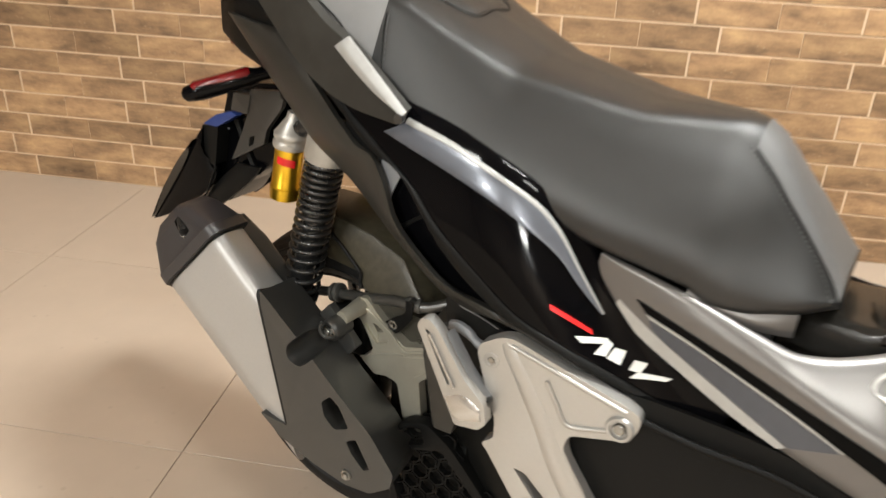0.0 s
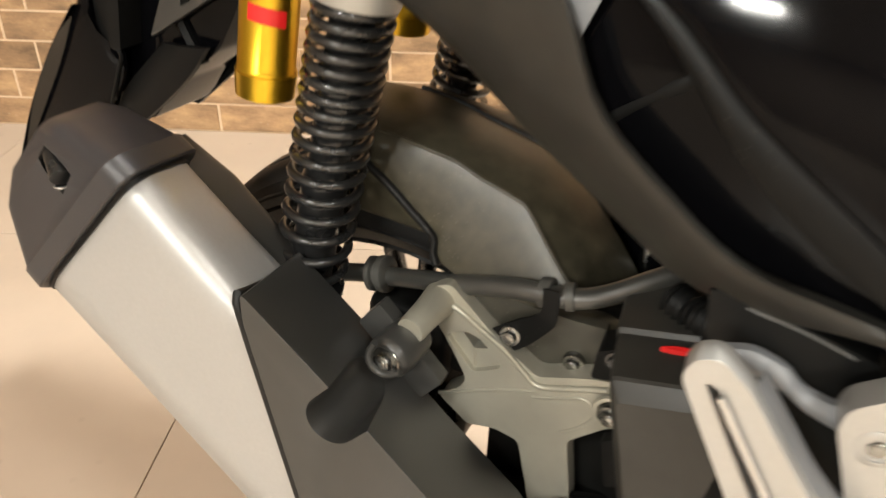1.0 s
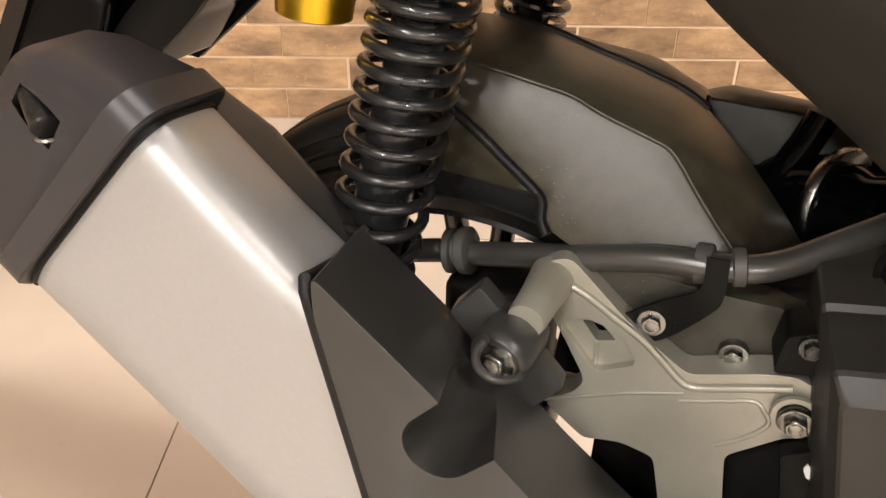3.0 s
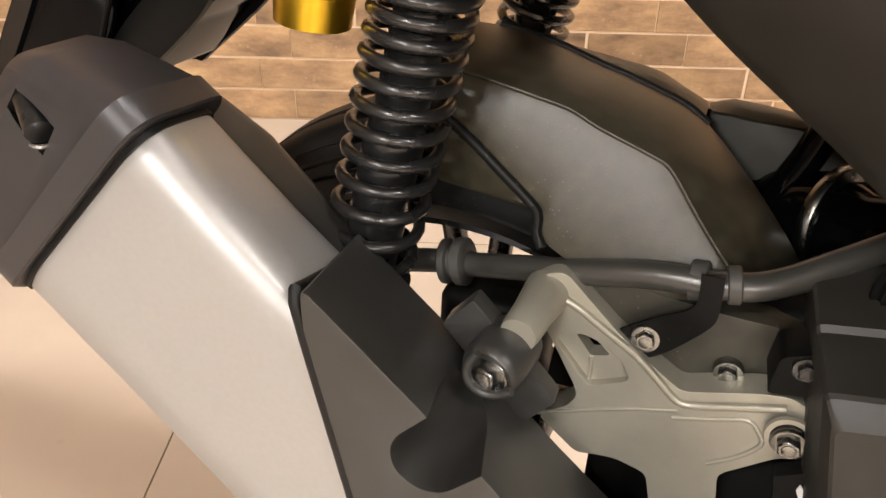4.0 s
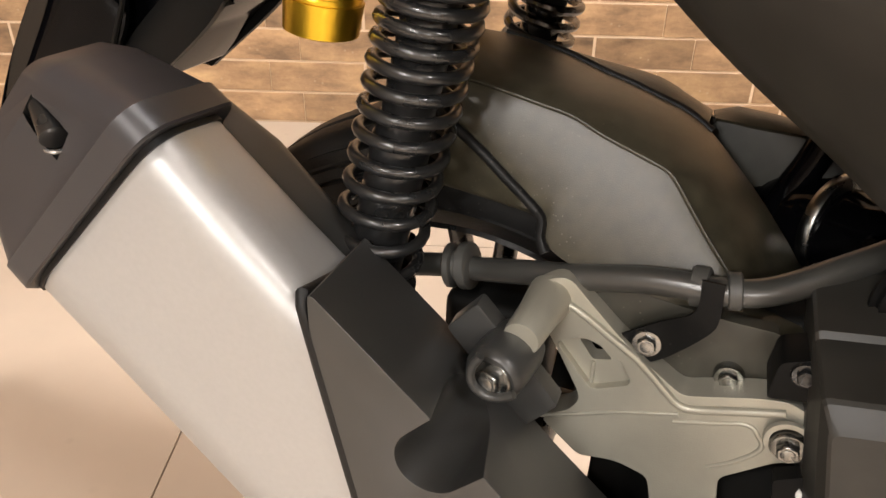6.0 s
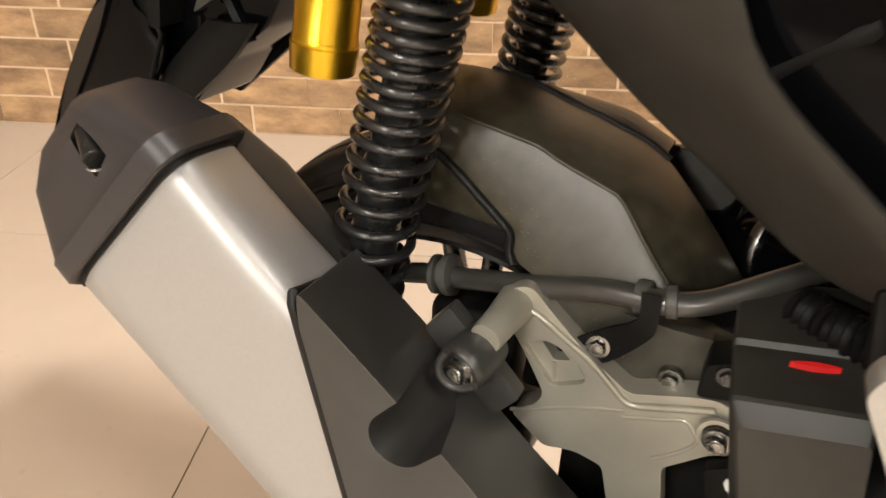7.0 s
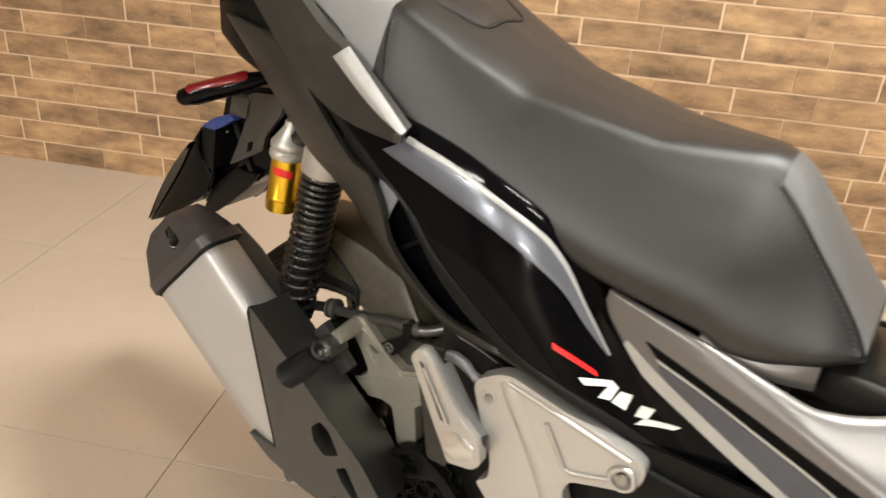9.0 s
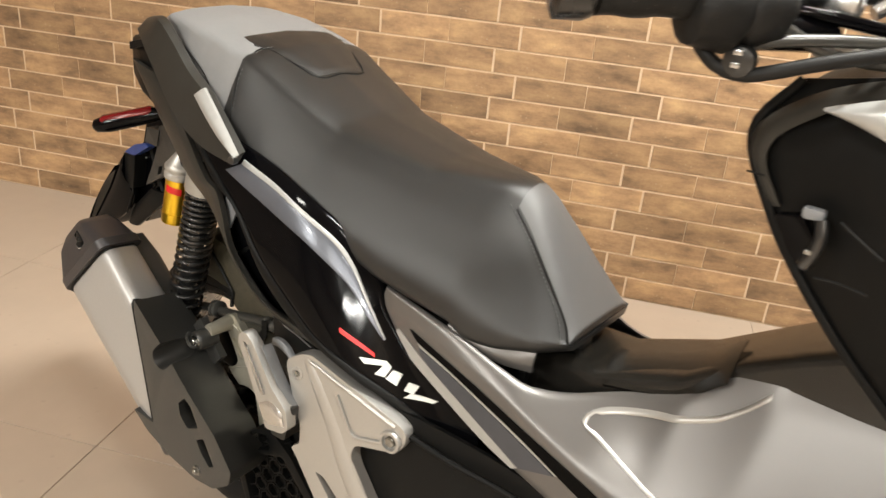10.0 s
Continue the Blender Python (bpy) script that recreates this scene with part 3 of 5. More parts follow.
# rear hugger over the tyre
CREASE = [(-0.0327, -0.0663, 0.5541), (-0.0118, -0.0642, 0.5543), (0.0173, -0.0631, 0.5498), (0.0477, -0.0622, 0.5443), (0.0646, -0.0619, 0.5409), (0.0807, -0.0628, 0.5345), (0.0962, -0.0633, 0.5295), (0.1115, -0.0637, 0.5246), (0.1177, -0.064, 0.5221), (0.1246, -0.0658, 0.5159), (0.134, -0.069, 0.5052), (0.1469, -0.0732, 0.4912), (0.1593, -0.0768, 0.4788), (0.168, -0.078, 0.470)]
FAR = [(-0.060, 0.015, 0.5575), (-0.0484, 0.015, 0.5582), (-0.0057, 0.015, 0.5586), (0.0278, 0.015, 0.5534), (0.0606, 0.015, 0.5437), (0.0783, 0.015, 0.5391), (0.0959, 0.015, 0.5336), (0.1133, 0.015, 0.5275), (0.128, 0.012, 0.5197), (0.1475, 0.005, 0.5045), (0.1691, -0.005, 0.4861), (0.1936, -0.015, 0.46), (0.205, -0.018, 0.44)]
GASKET = [(-0.0327, -0.0695, 0.5440), (-0.0235, -0.0709, 0.5398), (-0.0101, -0.0719, 0.5339), (0.0156, -0.0749, 0.5197), (0.035, -0.0781, 0.5068), (0.052, -0.0808, 0.4954), (0.0596, -0.0826, 0.4889), (0.0609, -0.0862, 0.4794)]
SKIRT = GASKET + [(0.0663, -0.0878, 0.4738), (0.0832, -0.0891, 0.4662), (0.1053, -0.0889, 0.4613), (0.1262, -0.0876, 0.4592), (0.1485, -0.0849, 0.4605), (0.1663, -0.0808, 0.4666)]
flank_face = strip(CREASE, SKIRT, 60, 9, 0.0012, 0.004, (0.05, 1, -0.4), 0.0008)
join(flank_face, strip(FAR, CREASE, 60, 9, 0.004, 0.004, (-0.2, 0.15, -1), 0.0008))
hug = core("rear_hugger", flank_face, DUSTY, scooter, "dusty black plastic rear hugger over the tyre", 30)
core("crease_line", tube([(x, y - 0.0006, z + 0.0002) for x, y, z in CREASE[1:]], 0.0013, 70, 8), DUSTY, hug, "raised edge along the hugger's crease")
# Shadow gap before the far rim, drawn as a black tube.
core("far_seam", tube([(x, y + 0.002, z - 0.001) for x, y, z in FAR[2:9]], 0.0026, 40, 8), RUBBER, hug, "black line for the shadow gap along the hugger's top")
core("far_rim", strip([(-0.02, 0.052, 0.549), (0.0276, 0.05, 0.5441), (0.0635, 0.05, 0.5401), (0.0891, 0.05, 0.5361), (0.108, 0.05, 0.5277), (0.123, 0.05, 0.5208)], [(-0.01, 0.02, 0.555), (0.0359, 0.02, 0.5469), (0.0703, 0.02, 0.5394), (0.0952, 0.02, 0.532), (0.1093, 0.02, 0.5274), (0.1246, 0.02, 0.5235)], 24, 4, 0.001, 0.004, (0, 0.3, -1)), DUSTY, hug, "dusty far side of the hugger")
outer, inner = [], []
for i, p in enumerate(curve([(x, 0, z) for x, z in ((-0.050, 0.518), (-0.03, 0.530), (0.0, 0.538), (0.03, 0.528), (0.058, 0.502))], 16)):
    low = 0.496 - 0.0006 * i
    sec = [(-0.076, min(low, p.z - 0.012)), (-0.073, p.z - 0.012), (-0.055, p.z + 0.002), (0.055, p.z + 0.002), (0.073, p.z - 0.012), (0.076, min(low, p.z - 0.012))]
    outer.append([Vector((p.x, y, z)) for y, z in sec])
    inner.append([Vector((p.x, y * 0.96, z - 0.004)) for y, z in sec])
core("splash_flap", slab(outer, inner), DUSTY, hug, "smooth black splash flap")
core("edge_gasket", tube([(x, y - 0.001, z - 0.001) for x, y, z in GASKET[1:]] + [(0.066, -0.091, 0.472)], 0.0030, 36, 8), RUBBER, hug, "thin black rubber edge strip")
# The shelf's brown is a reflection, coloured in with the dusty plastic.
core("fender_shelf", strip([(0.121, 0.08, 0.511), (0.136, 0.08, 0.5164), (0.1449, 0.08, 0.5158), (0.1678, 0.08, 0.5144), (0.25, 0.08, 0.508)], [(0.125, 0.06, 0.5126), (0.1388, 0.06, 0.5125), (0.1475, 0.06, 0.5117), (0.1805, 0.06, 0.5111), (0.25, 0.06, 0.506)], 18, 4, 0.0, 0.004, (0, 0.3, -1)), DUSTY, scooter, "shelf over the far side fender, brown for its reflection")
core("inner_fender", strip([(0.10, 0.062, 0.511), (0.139, 0.062, 0.510), (0.1774, 0.062, 0.509), (0.26, 0.062, 0.50)], [(0.10, 0.05, 0.44), (0.1516, 0.05, 0.44), (0.1972, 0.05, 0.44), (0.26, 0.05, 0.44)], 18, 4, 0.0, 0.005), WORN, scooter, "dusty black far side fender")
core("fender_post", tube([(0.190, 0.045, 0.515), (0.184, 0.040, 0.497), (0.176, 0.034, 0.478), (0.172, 0.03, 0.46)], 0.010, 16, 10), GLOSS, scooter, "gloss black far side bracket")
duct = part("intake_duct", tube([(0.165, 0.055, 0.425), (0.205, 0.02, 0.455), (0.228, -0.014, 0.466), (0.262, -0.04, 0.468), (0.32, -0.06, 0.46)], 0.028, 26, 20, lambda u: 0.028 + 0.0022 * math.sin(60 * u)), GLOSS, scooter, "ribbed black rubber intake duct")
part("duct_clamp", lathe([(-0.004, 0.0335), (-0.003, 0.0345), (0.003, 0.0345), (0.004, 0.0335)], (0.232, -0.015, 0.469), (0.7, -0.6, 0.1), 28), CHROME, duct, "thin steel hose clamp")

core("ribbed_boot", tube([(0.225, -0.078, 0.490), (0.248, -0.094, 0.492), (0.280, -0.112, 0.498)], 0.011, 40, 18, lambda u: 0.0115 + 0.0014 * math.sin(75 * u)), MATTE, scooter, "ribbed black rubber boot")

# cast mounting arm for the muffler
def arm_warp(c):
    return (c.x, c.y - 0.08 * max(0.0, c.x - 0.1), c.z)


arm_line = rounded([(0.0772, 0.4513), (0.0857, 0.459), (0.0959, 0.4619), (0.1262, 0.435), (0.1427, 0.4231), (0.1638, 0.4097), (0.1998, 0.4224), (0.2135, 0.425), (0.225, 0.4195), (0.2297, 0.4051), (0.2247, 0.3902), (0.2155, 0.3873), (0.1908, 0.3646), (0.1966, 0.329), (0.2038, 0.2816), (0.1756, 0.2665), (0.1649, 0.3142), (0.1559, 0.3488), (0.1379, 0.3522), (0.1252, 0.3497), (0.1162, 0.347), (0.0917, 0.3648), (0.0977, 0.3709), (0.107, 0.3774), (0.1115, 0.3863), (0.1095, 0.3924), (0.0965, 0.4137), (0.0902, 0.4234), (0.0854, 0.4297)], 0.0045, 3)
window = rounded([(0.0936, 0.4205), (0.1074, 0.428), (0.1185, 0.4258), (0.1315, 0.4188), (0.1378, 0.4066), (0.1167, 0.3956)], 0.004, 3)
opening = rounded([(0.1055, 0.423), (0.1147, 0.4246), (0.1252, 0.4154), (0.1147, 0.4121)], 0.0015, 2)
arm = part("muffler_arm", plate(arm_line, -0.130, -0.112, 0.004, [window], arm_warp, 3), ALU, scooter, "cast aluminium muffler mounting arm", 60)
part("window_web", plate(window, -0.1245, -0.114, 0.0, [opening], arm_warp), ALU, arm, "recessed web with a small opening")
part("web_ridge", tube([(0.1152, -0.126, 0.4113), (0.1158, -0.1261, 0.4015), (0.1161, -0.1261, 0.3921)], 0.0012, 8, 8), ALU, arm)
part("arm_rim", tube([(0.0931, -0.1305, 0.4473), (0.1041, -0.1308, 0.4436), (0.122, -0.1323, 0.4334), (0.1399, -0.1337, 0.4229), (0.1585, -0.1352, 0.4068), (0.1634, -0.1356, 0.4036), (0.1705, -0.1361, 0.4038), (0.1901, -0.1377, 0.4107), (0.2124, -0.1395, 0.4183)], 0.0024, 40, 8), ALU, arm, "raised cast rim")
part("arm_rib", tube([(0.1625, -0.1345, 0.3918), (0.1814, -0.136, 0.3987), (0.1969, -0.1373, 0.4043), (0.2033, -0.1378, 0.3996), (0.2063, -0.138, 0.392), (0.1965, -0.1372, 0.3793), (0.1841, -0.1362, 0.3695)], 0.0016, 40, 8), ALU, arm)
part("arm_rib", tube([(0.0914, -0.1297, 0.3671), (0.1089, -0.1304, 0.3749), (0.136, -0.1326, 0.3875), (0.1644, -0.1349, 0.3976)], 0.0014, 20, 8), ALU, arm)
# Near-black sheet gives the hollow behind the arm its deep shade.
part("arm_backing", plate(rounded([(0.090, 0.372), (0.094, 0.428), (0.112, 0.432), (0.140, 0.412), (0.150, 0.372)], 0.004, 2), -0.106, -0.098, 0.001), CASE, arm, "near-black sheet added for the shaded hollow behind the arm")
part("arm_boss", lathe([(0, 0.0096), (0.003, 0.0102), (0.02, 0.0108), (0.042, 0.0130)], (0.0815, -0.166, 0.4410), (0.14, 1, 0.12), 22), ALU, arm)
part("bolt_seat", lathe([(0, 0.0118), (0.002, 0.0112), (0.0022, 0.0086), (-0.002, 0.0082)], (0.2161, -0.1423, 0.4049), (0, -1, 0), 24), ALU, arm, "machined seat round the arm bolt")
bolt((0.2166, -0.1453, 0.4029), (0, -1, -0.12), 0.0060, arm)

inner_plate = part("engine_side_plate", plate(rounded([(0.0962, 0.4581), (0.1258, 0.431), (0.1397, 0.4179), (0.1644, 0.4026), (0.2009, 0.413), (0.203, 0.4158), (0.203, 0.4498), (0.1795, 0.4503), (0.1557, 0.4526), (0.134, 0.4552), (0.11, 0.4597)], 0.003, 2), -0.118, -0.108, 0.003), WORN, scooter, "dusty black plastic engine side plate")
bolt((0.1844, -0.121, 0.4188), (0, -1, -0.1), 0.0052, inner_plate)

part("plate_fold", strip([(0.1096, -0.118, 0.4564), (0.1339, -0.118, 0.4519), (0.156, -0.118, 0.4492), (0.1802, -0.118, 0.4469), (0.2041, -0.118, 0.4464)], [(0.122, -0.095, 0.4549), (0.1467, -0.095, 0.4529), (0.1771, -0.095, 0.4481), (0.1937, -0.095, 0.4507), (0.2224, -0.095, 0.446)], 16, 5, 0.0, 0.004, (0, 0.3, -1)), DUSTY, inner_plate, "dusty folded plate edge")

# breather hose, its clamps
GREYRUB = material("grey_rubber", (0.06, 0.058, 0.052), 0.55)
hose = part("breather_hose", tube([(-0.04, -0.098, 0.421), (-0.017, -0.099, 0.427), (0.017, -0.098, 0.434), (0.036, -0.098, 0.436), (0.07, -0.110, 0.448), (0.10, -0.117, 0.4565), (0.138, -0.122, 0.4665), (0.174, -0.124, 0.470), (0.196, -0.118, 0.474), (0.225, -0.105, 0.487), (0.27, -0.08, 0.506)], 0.0075, 60, 12), HOSE, scooter, "black rubber breather hose")
for a, b, r in (((0.018, -0.098, 0.4342), (0.022, -0.098, 0.435), 0.0138), ((0.022, -0.098, 0.435), (0.026, -0.098, 0.4362), 0.0100), ((0.027, -0.098, 0.4360), (0.033, -0.0985, 0.4375), 0.0145), ((0.156, -0.120, 0.4675), (0.164, -0.121, 0.4685), 0.0105), ((0.173, -0.1225, 0.470), (0.179, -0.122, 0.471), 0.0098)):
    part("rubber_ring", lathe([(0, r - 0.001), (0.0008, r), ((Vector(b) - Vector(a)).length, r), ((Vector(b) - Vector(a)).length + 0.0008, r - 0.001)], a, Vector(b) - Vector(a), 20), GREYRUB, hose)
clip = part("hose_clip", strip([(0.127, -0.129, 0.434), (0.144, -0.131, 0.4475), (0.157, -0.1345, 0.457), (0.161, -0.1350, 0.464), (0.160, -0.1345, 0.4785)], [(0.139, -0.129, 0.418), (0.152, -0.131, 0.428), (0.168, -0.1345, 0.448), (0.172, -0.1350, 0.458), (0.171, -0.1345, 0.4785)], 22, 3, 0.0, 0.0022, (0, 1, 0), 0.0005), MATTE, hose, "black steel hose clip")
bolt((0.141, -0.131, 0.434), (0, -1, 0.1), 0.0052, clip)

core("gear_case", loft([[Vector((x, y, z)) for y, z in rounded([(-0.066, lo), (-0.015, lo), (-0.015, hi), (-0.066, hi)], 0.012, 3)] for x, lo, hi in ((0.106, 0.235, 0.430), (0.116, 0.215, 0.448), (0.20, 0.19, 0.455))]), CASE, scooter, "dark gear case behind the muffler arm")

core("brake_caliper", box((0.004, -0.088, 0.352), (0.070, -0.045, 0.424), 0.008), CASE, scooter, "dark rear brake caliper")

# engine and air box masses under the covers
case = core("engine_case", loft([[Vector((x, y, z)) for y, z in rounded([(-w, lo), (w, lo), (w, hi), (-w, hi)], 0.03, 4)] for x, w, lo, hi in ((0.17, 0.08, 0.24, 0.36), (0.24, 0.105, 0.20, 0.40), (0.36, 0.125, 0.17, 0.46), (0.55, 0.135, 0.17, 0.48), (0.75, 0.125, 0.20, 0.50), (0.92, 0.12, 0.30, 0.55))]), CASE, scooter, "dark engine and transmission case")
core("inner_tray", loft([[Vector((x, y, z)) for y, z in rounded([(-w, lo), (w, lo), (w, hi), (-w, hi)], 0.015, 3)] for x, w, lo, hi in ((-0.10, 0.07, 0.70, 0.80), (0.0, 0.10, 0.735, 0.80), (0.12, 0.12, 0.69, 0.78), (0.26, 0.115, 0.60, 0.72), (0.36, 0.10, 0.46, 0.66), (0.44, 0.085, 0.46, 0.62), (0.58, 0.07, 0.46, 0.59))]), MATTE, scooter, "black under-seat tray")
airbox = part("air_box", loft([[Vector((x, y, z)) for x, z in rounded([(0.2085 + d, top), (0.278, top + 0.01), (0.283, 0.42), (0.270, 0.345), (0.232 + d, 0.345)], 0.004, 3)] for y, d, top in ((-0.10, 0.0, 0.484), (-0.148, 0.002, 0.4735), (-0.150, 0.003, 0.4705), (-0.1815, 0.006, 0.4610), (-0.1835, 0.007, 0.4595), (-0.1885, 0.011, 0.4510), (-0.1895, 0.013, 0.4490))]), RAIL, scooter, "black plastic air box", 16)
label_rows = [[Vector((0.2385 + 0.0028 * i, y, 0.4858 + 0.55 * (y + 0.14) + 0.0004 * i)) for y in (-0.1600 - 0.0011 * math.sin(math.pi * i / 8), -0.1600 + 0.0011 * math.sin(math.pi * i / 8) + 0.0004)] for i in range(9)]
part("red_label", slab(label_rows, [[p - Vector((0, 0, 0.003)) for p in r] for r in label_rows]), REDMARK, airbox, "small red label")
lug = part("box_lug", plate(rounded([(0.2017, 0.4505), (0.2167, 0.4566), (0.2213, 0.4326), (0.1999, 0.4289)], 0.003, 2), -0.146, -0.120, 0.002), MATTE, airbox)
bolt((0.2136, -0.147, 0.4478), (0, -1, 0), 0.0045, lug, mat=STEEL)
tail = part("lower_tab", plate(rounded([(0.2138, 0.3838), (0.2304, 0.3932), (0.2414, 0.3545), (0.2215, 0.3468)], 0.002, 2), -0.150, -0.140, 0.001), MATTE, airbox, "black tab with a dab of white paint")
part("paint_dab", plate(rounded([(0.2253, 0.3798), (0.2264, 0.384), (0.2297, 0.3791), (0.2299, 0.3737), (0.2274, 0.3752)], 0.001, 2), -0.1508, -0.149, 0.0), WHITEMARK, tail)

# radiator grille
grille_line = rounded([(0.150, 0.236), (0.160, 0.282), (0.186, 0.314), (0.222, 0.326), (0.262, 0.300), (0.312, 0.248), (0.36, 0.19), (0.33, 0.12), (0.20, 0.12)], 0.010, 4)
grille_top = rounded([(0.166, 0.270), (0.176, 0.292), (0.194, 0.308), (0.214, 0.312), (0.220, 0.290)], 0.005, 3)
grille_main = rounded([(0.163, 0.244), (0.169, 0.262), (0.228, 0.283), (0.246, 0.290), (0.300, 0.236), (0.345, 0.188), (0.320, 0.134), (0.206, 0.134)], 0.006, 3)
grille = part("radiator_grille", plate(grille_line, -0.165, -0.145, 0.004, [grille_top, grille_main]), MATTE, scooter, "black plastic radiator grille frame")
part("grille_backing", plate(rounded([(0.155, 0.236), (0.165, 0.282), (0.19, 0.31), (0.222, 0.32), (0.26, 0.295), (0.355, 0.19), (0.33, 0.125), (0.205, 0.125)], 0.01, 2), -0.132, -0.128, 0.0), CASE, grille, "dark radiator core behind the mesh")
mesh = bmesh.new()
for r in range(10):
    for c in range(9):
        x, z = 0.150 + 0.0258 * c + (0.0129 if r % 2 else 0), 0.130 + 0.0218 * r
        if x + (z - 0.26) * 0.9 > 0.300 or x - (0.26 - z) * 0.4 < 0.160 or z > 0.31 or x - (z - 0.26) * 0.7 < 0.160:
            continue
        ring = [(x + 0.0134 * math.sin(a), z + 0.0134 * math.cos(a)) for a in (math.pi * i / 3 for i in range(6))]
        ins = [(x + 0.0112 * math.sin(a), z + 0.0112 * math.cos(a)) for a in (math.pi * i / 3 for i in range(6))]
        vs = [[mesh.verts.new((px, y, pz)) for px, pz in loop] for loop, y in ((ring, -0.158), (ins, -0.158), (ins, -0.148))]
        for i in range(6):
            j = (i + 1) % 6
            mesh.faces.new((vs[0][i], vs[0][j], vs[1][j], vs[1][i]))
            mesh.faces.new((vs[1][i], vs[1][j], vs[2][j], vs[2][i]))
tagged(part("honeycomb", mesh, MATTE, grille, "black honeycomb mesh"), kind="stuff")

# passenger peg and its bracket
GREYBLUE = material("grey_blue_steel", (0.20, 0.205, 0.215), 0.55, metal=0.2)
bracket_line = rounded([(0.3173, 0.5144), (0.3195, 0.5251), (0.3409, 0.5391), (0.3553, 0.5424), (0.4871, 0.5022), (0.4998, 0.4953), (0.4999, 0.4793), (0.4913, 0.463), (0.4789, 0.4594), (0.432, 0.447), (0.4268, 0.4314), (0.4319, 0.4146), (0.4603, 0.3751), (0.5103, 0.304), (0.4342, 0.2641), (0.3792, 0.3379), (0.343, 0.389), (0.3334, 0.3994), (0.3476, 0.4091), (0.3466, 0.4359), (0.3324, 0.4699)], 0.006, 4)
bracket_slot = rounded([(0.3759, 0.3805), (0.3897, 0.3785), (0.4296, 0.3423), (0.4139, 0.3349)], 0.003, 3)


def bracket_warp(c):
    return (c.x, c.y + 0.05 * (c.x - 0.33), c.z)


bracket = part("footpeg_bracket", plate(bracket_line, -0.2485, -0.230, 0.005, [bracket_slot], bracket_warp, 3), BRACKET, scooter, "silver painted triangular footpeg bracket", 60)
part("bracket_rib", strip([(0.354, -0.2478, 0.5394), (0.3852, -0.2462, 0.4965), (0.4097, -0.245, 0.4584), (0.4356, -0.2437, 0.4126), (0.481, -0.2415, 0.347)], [(0.3416, -0.2484, 0.5298), (0.3676, -0.2471, 0.483), (0.3893, -0.246, 0.443), (0.4123, -0.2449, 0.3949), (0.4511, -0.2429, 0.3325)], 20, 6, 0.0022, 0.006), BRACKET, bracket)
part("bracket_rib", tube([(0.3986, -0.2456, 0.5049), (0.4126, -0.2449, 0.4814), (0.4265, -0.2442, 0.4599), (0.4495, -0.243, 0.4631), (0.4696, -0.242, 0.4689)], 0.0028, 24, 8), BRACKET, bracket)
part("bracket_rib", tube([(0.3545, -0.2473, 0.5338), (0.3907, -0.2455, 0.5236), (0.442, -0.2429, 0.5083), (0.4841, -0.2408, 0.4962)], 0.0030, 24, 8), BRACKET, bracket)
for (x, y, z), r, h in (((0.3347, -0.2483, 0.5087), 0.0092, 0.0012), ((0.4813, -0.2409, 0.4761), 0.0150, 0.0050)):
    part("bolt_collar", lathe([(0.004, r), (-h * 0.5, r), (-h, r - 0.0015), (-h, r * 0.7), (0.002, r * 0.66)], (x, y, z), Yv, 24), BRACKET, bracket)
    bolt((x, y + 0.003, z), (0, -1, 0), r * 0.5, bracket, washer=False)
peg_line = rounded([(0.251, 0.534), (0.255, 0.544), (0.265, 0.547), (0.279, 0.535), (0.314, 0.487), (0.340, 0.464), (0.345, 0.440), (0.336, 0.430), (0.308, 0.4255), (0.288, 0.463)], 0.004, 3)
peg_slot = rounded([(0.2610, 0.534), (0.2665, 0.5325), (0.3005, 0.476), (0.2945, 0.473)], 0.0015, 2)
peg = part("footpeg", plate(peg_line, -0.270, -0.254, 0.0045, [peg_slot], None, 3), BRACKET, scooter, "polished folded aluminium passenger footpeg")
# This flank is coloured darker and bluer than the peg's other faces.
part("peg_flank", strip([(0.2825, -0.262, 0.5315), (0.300, -0.262, 0.508), (0.316, -0.262, 0.487), (0.341, -0.262, 0.464)], [(0.287, -0.244, 0.5315), (0.304, -0.244, 0.508), (0.320, -0.244, 0.487), (0.344, -0.244, 0.464)], 12, 3, 0.0, 0.003, (-1, 0.2, -0.6)), GREYBLUE, peg, "peg flank coloured a darker grey-blue than the peg")
part("peg_ridge", tube([(0.268, -0.2715, 0.530), (0.285, -0.2715, 0.503), (0.303, -0.2715, 0.474)], 0.0022, 10, 8), POLISHED, peg)
part("peg_foot", strip([(0.292, -0.271, 0.460), (0.312, -0.271, 0.470), (0.334, -0.271, 0.461)], [(0.310, -0.271, 0.430), (0.324, -0.271, 0.434), (0.340, -0.271, 0.440)], 10, 4, 0.003, 0.006), POLISHED, peg, "polished peg foot")
part("peg_pivot", box((0.318, -0.262, 0.436), (0.342, -0.242, 0.466), 0.004), STEEL, peg)

under = part("peg_mount", plate(rounded([(0.255, 0.548), (0.275, 0.545), (0.335, 0.527), (0.350, 0.470), (0.345, 0.435), (0.29, 0.44), (0.262, 0.505)], 0.004, 2), -0.212, -0.196, 0.003), CASE, scooter, "black panel behind the footpeg")
part("panel_edge", strip([(0.272, -0.2135, 0.5425), (0.300, -0.2135, 0.5365), (0.326, -0.2135, 0.528)], [(0.272, -0.2135, 0.5405), (0.300, -0.2135, 0.5345), (0.326, -0.2135, 0.526)], 10, 3, 0.0, 0.003), BRACKET, under, "pale line along the panel's top edge")
